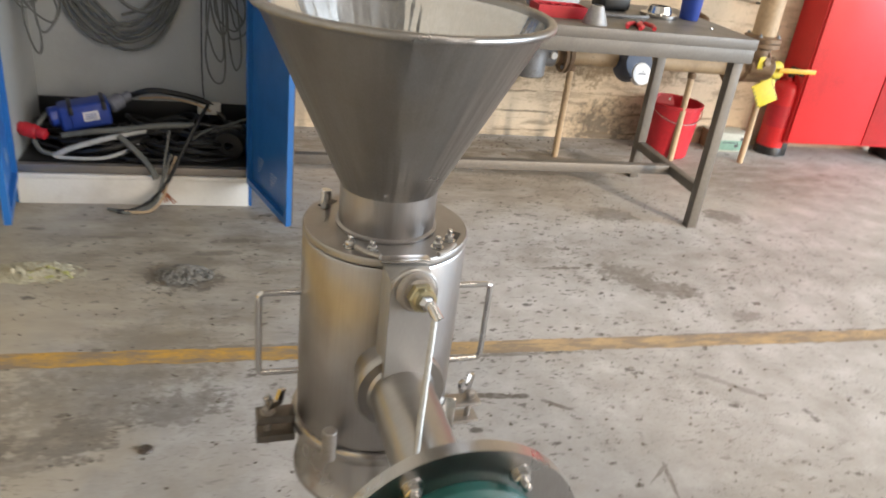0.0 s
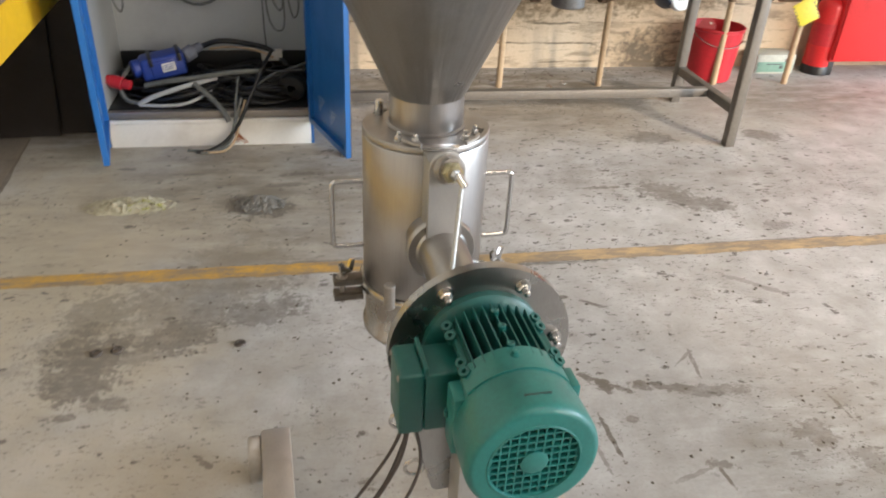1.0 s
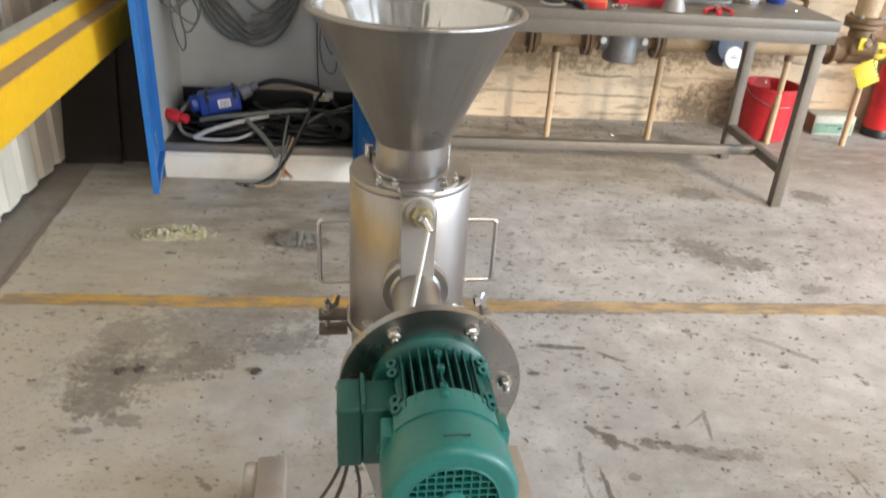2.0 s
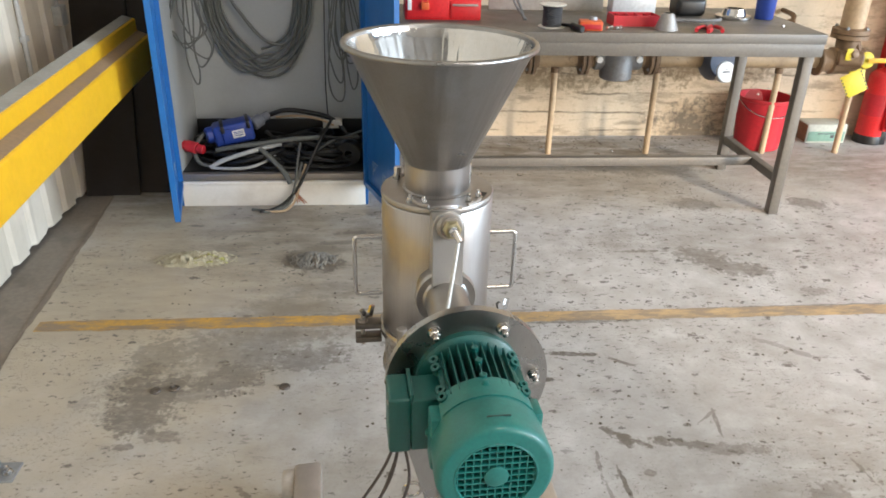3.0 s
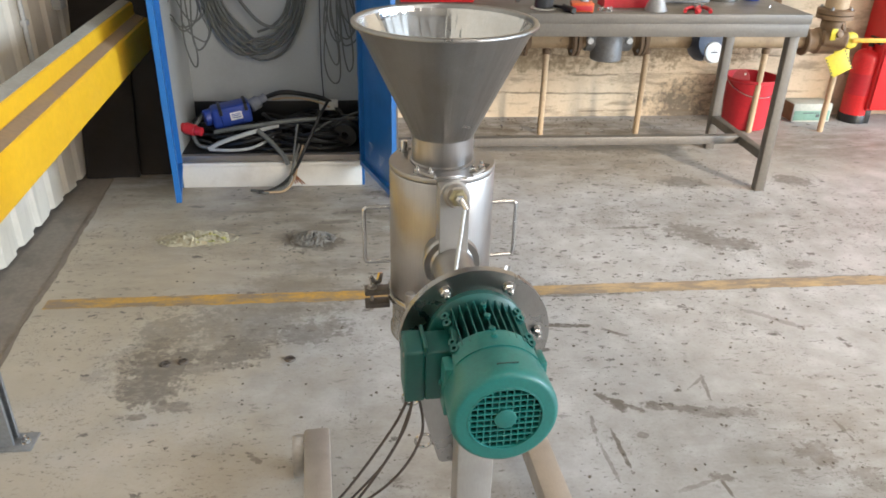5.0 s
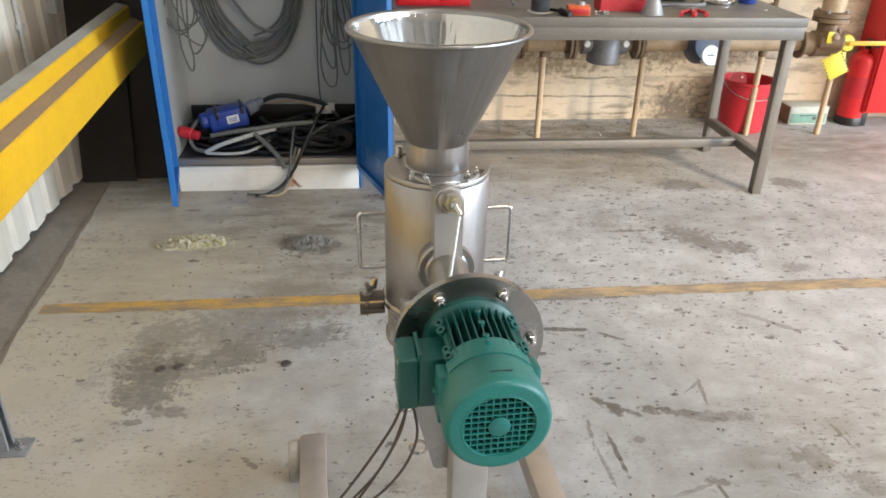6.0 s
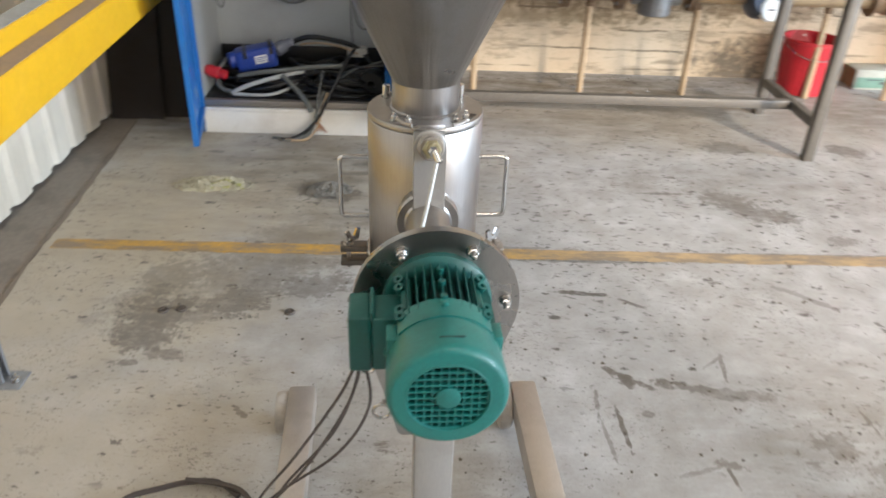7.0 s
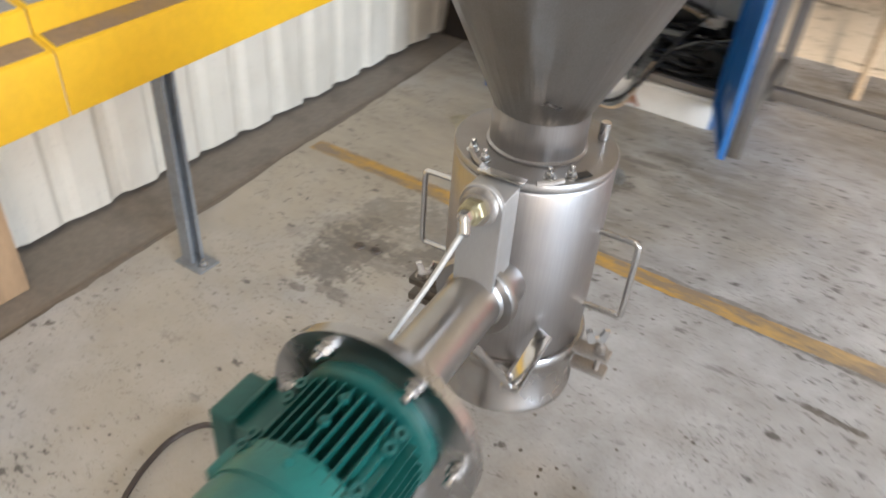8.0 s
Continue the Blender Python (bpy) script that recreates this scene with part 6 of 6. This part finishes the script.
def red_locker():
    c = thing("red_locker", "tall red steel locker standing against the wall", "locker", (3.40, 4.12, 0))
    part("carcass", new_box(0, 0.92, 0.02, 0.25, 0.10, 1.6, 0.004), RED, c)
    part("door_leaf", new_box(0.008, 0.57, 0.002, 0.0195, 0.115, 1.59, 0.004), RED, c, "red locker door")
    # same enamel as the first leaf, darkened to hold its shade
    part("door_leaf", new_box(0.578, 0.912, 0.002, 0.0195, 0.115, 1.59, 0.004), surface("shaded_red_enamel", (0.45, 0.02, 0.022), 0.4, 0, (0.2, 0.01, 0.01), 0.3), c, "red locker door with shade in its colour")
    for x in (0.04, 0.88):
        part("foot", new_box(x - 0.02, x + 0.02, 0.05, 0.22, 0.0, 0.10, 0.002), BLACK, c)


red_locker()

# ---- on and by the cladding ----
bm = bmesh.new()
rod(bm, (-1.386, 3.06, 0.60), (-1.386, 3.07, 2.2), 0.011, 12)
for z in (0.86, 1.4):
    box(bm, -1.398, -1.372, 3.042, 3.086, z - 0.012, z + 0.012, 0.002)
solid("conduit", bm, surface("white_conduit", (0.5, 0.5, 0.48), 0.5), "thin pale conduit clipped to the cladding", "conduit")
bm = new_box(-1.398, -1.355, 3.43, 3.51, 0.85, 0.94, 0.005)
rod(bm, (-1.38, 3.47, 0.94), (-1.38, 3.47, 2.2), 0.007, 10)
solid("junction_box", bm, surface("grey_box_plastic", (0.38, 0.38, 0.36), 0.5), "small grey junction box on the cladding", "junction box")
# near-black boards added to stand in for the deep shade in this corner
CORNER_SHADE = surface("corner_shade_brown", (0.022, 0.016, 0.012), 0.85, 0, (0.012, 0.009, 0.008), 0.4, 30, 4, 0.2)
for k, (x0, w, h) in enumerate(((-1.385, 0.27, 1.72), (-1.14, 0.255, 1.6))):
    bm = new_box(0, w, -0.012, 0.012, 0.0, h, 0.003, m=Matrix.Rotation(radians(-14), 4, "X"))
    solid("dark_board", bm, CORNER_SHADE, "near-black board added as the shade in the corner behind the cabinet", "board", (x0, 3.40 + 0.03 * k, 0.0 if k else -0.006), 0, "dark boards")
bm = new_box(-0.045, 0.045, -0.02, 0.02, 0.0, 1.75, 0.004, m=Matrix.Rotation(radians(-9), 4, "Y"))
solid("leaning_plank", bm, surface("dark_timber", (0.2, 0.12, 0.07), 0.75, 0, (0.1, 0.06, 0.04), 0.4, 30, 6, 0.2, stretch=(8, 8, 1)), "brown plank leaning in the corner behind the cabinet", "plank", (-1.08, 4.34, 0.0065), 0)
bm = new_box(-0.03, 0.03, -0.16, 0.08, 0.0, 0.42, 0.004)
solid("timber_offcut", bm, WOOD, "pale timber offcut standing against the cladding", "timber", (-1.26, 0.885, -0.006))

# ---- small things on the floor ----
random.seed(61)
ANCHOR = surface("worn_anchor_steel", (0.13, 0.11, 0.095), 0.45, 0.6, (0.06, 0.04, 0.03), 0.5, 60, 40)
for x, y in ((-0.605, 1.69), (-0.548, 1.70), (-0.189, 1.693)):
    bm = bmesh.new()
    lathe(bm, [(0.007, 0), (0.017, 0), (0.019, 0.003), (0.016, 0.007), (0.009, 0.007)], 14, closed=True)
    hexbolt(bm, (0, 0, 0.001), (0, 0, 1), 0.008, 0.005, 0)
    solid("floor_anchor", bm, ANCHOR, "rusty cut-off anchor bolt set in the floor", "anchor bolt", (x, y, 0), random.uniform(0, 60), "floor anchors")
for k in range(14):
    bm = bmesh.new()
    n = random.randint(5, 9)
    a0, r = random.uniform(0, 6), random.uniform(0.008, 0.02)
    sweep(bm, smooth_path([(r * math.cos(a0 + i * 0.8), r * math.sin(a0 + i * 0.8), 0.003 + 0.003 * (i % 3)) for i in range(n)], 3), 0.0018, 5)
    solid("metal_swarf", bm, STEEL_BRIGHT if k % 2 else RUST, "curl of metal swarf on the floor under the bench", "swarf",
          (random.uniform(0.7, 1.9), random.uniform(3.6, 4.25), 0.0), 0, "swarf curls")


def crumbs(name, cx, cy, rx, ry, count, size, material, label, seed, lift=0.0, mound=False):
    """A scatter of little angular chips, joined, with or without a mound under them."""
    random.seed(seed)
    verts, faces = [], []
    for _ in range(count):
        r, a = math.sqrt(random.random()), random.uniform(0, 6.283)
        x, y, s = cx + rx * r * math.cos(a), cy + ry * r * math.sin(a), size * random.uniform(0.4, 1.3)
        b0, t0 = len(verts), random.uniform(0, 6.283)
        for j in range(4):
            q = t0 + j * 1.57 + random.uniform(-0.4, 0.4)
            verts.append((x + s * math.cos(q), y + s * math.sin(q), lift * max(0.0, 1 - r) ** 0.7))
        verts.append((x + s * random.uniform(-0.3, 0.3), y + s * random.uniform(-0.3, 0.3), lift * max(0.0, 1 - r) ** 0.7 + s * random.uniform(0.3, 0.8)))
        faces += [(b0 + j, b0 + (j + 1) % 4, b0 + 4) for j in range(4)] + [(b0 + 3, b0 + 2, b0 + 1, b0)]
    if mound:
        # the lumpy mound under the crumbs, ragged at its foot
        rings, seg, first = 9, 40, len(verts)
        for i in range(rings):
            u = (i + 1) / rings
            for j in range(seg):
                a = 2 * math.pi * j / seg
                rag = 0.84 + 0.5 * noise.noise(Vector((math.cos(a) * 2.2, math.sin(a) * 2.2, seed)))
                x, y = cx + rx * rag * u * math.cos(a), cy + ry * rag * u * math.sin(a) + 0.05 * rx * math.cos(a) * u
                h = noise.fractal(Vector((x * 38, y * 38, seed)), 0.6, 2.1, 4)
                verts.append((x, y, -0.003 if i == rings - 1 else lift * (1 - u * u) * (0.5 + 0.75 * h) + 0.006 * h * (1 - u)))
        faces += [(first + i * seg + j, first + i * seg + (j + 1) % seg, first + (i + 1) * seg + (j + 1) % seg, first + (i + 1) * seg + j) for i in range(rings - 1) for j in range(seg)]
        faces.append(tuple(first + j for j in range(seg)))
    me = bpy.data.meshes.new(name)
    me.from_pydata(verts, [], faces)
    me.materials.append(material)
    return tagged(new(name, me), label, "debris", kind="stuff")


GRIT = surface("dark_grit", (0.12, 0.1, 0.08), 0.9)
crumbs("dark_chips", 1.0, 2.3, 1.7, 1.6, 900, 0.0055, GRIT, "dark grit and chips scattered over the concrete", 71)
crumbs("pale_rubble", -0.67, 2.63, 0.18, 0.08, 520, 0.0052, surface("dusty_crumbs", (0.43, 0.385, 0.27), 0.9, 0, (0.2, 0.17, 0.1), 0.7, 40, 24), "beige crumbs swept together on the floor", 72, 0.04, True)
crumbs("leaf_bits", -0.61, 2.60, 0.08, 0.05, 26, 0.011, surface("dry_leaf", (0.36, 0.34, 0.11), 0.8), "yellow-green dried leaf bits among the crumbs", 75, 0.045)
crumbs("patch_rubble", -0.165, 2.61, 0.105, 0.08, 480, 0.0066, surface("broken_concrete", (0.2, 0.185, 0.16), 0.9, 0, (0.05, 0.05, 0.045), 0.7, 40, 30), "crumbs of broken concrete heaped on the floor", 73, 0.032, True)
crumbs("heap_strays", -0.5, 2.62, 0.5, 0.16, 110, 0.0045, surface("stray_crumbs", (0.3, 0.27, 0.22), 0.9), "stray crumbs round the swept heaps", 76)
crumbs("wall_dirt", 1.3, 4.22, 1.3, 0.12, 260, 0.007, GRIT, "dirt gathered along the foot of the wall", 74)
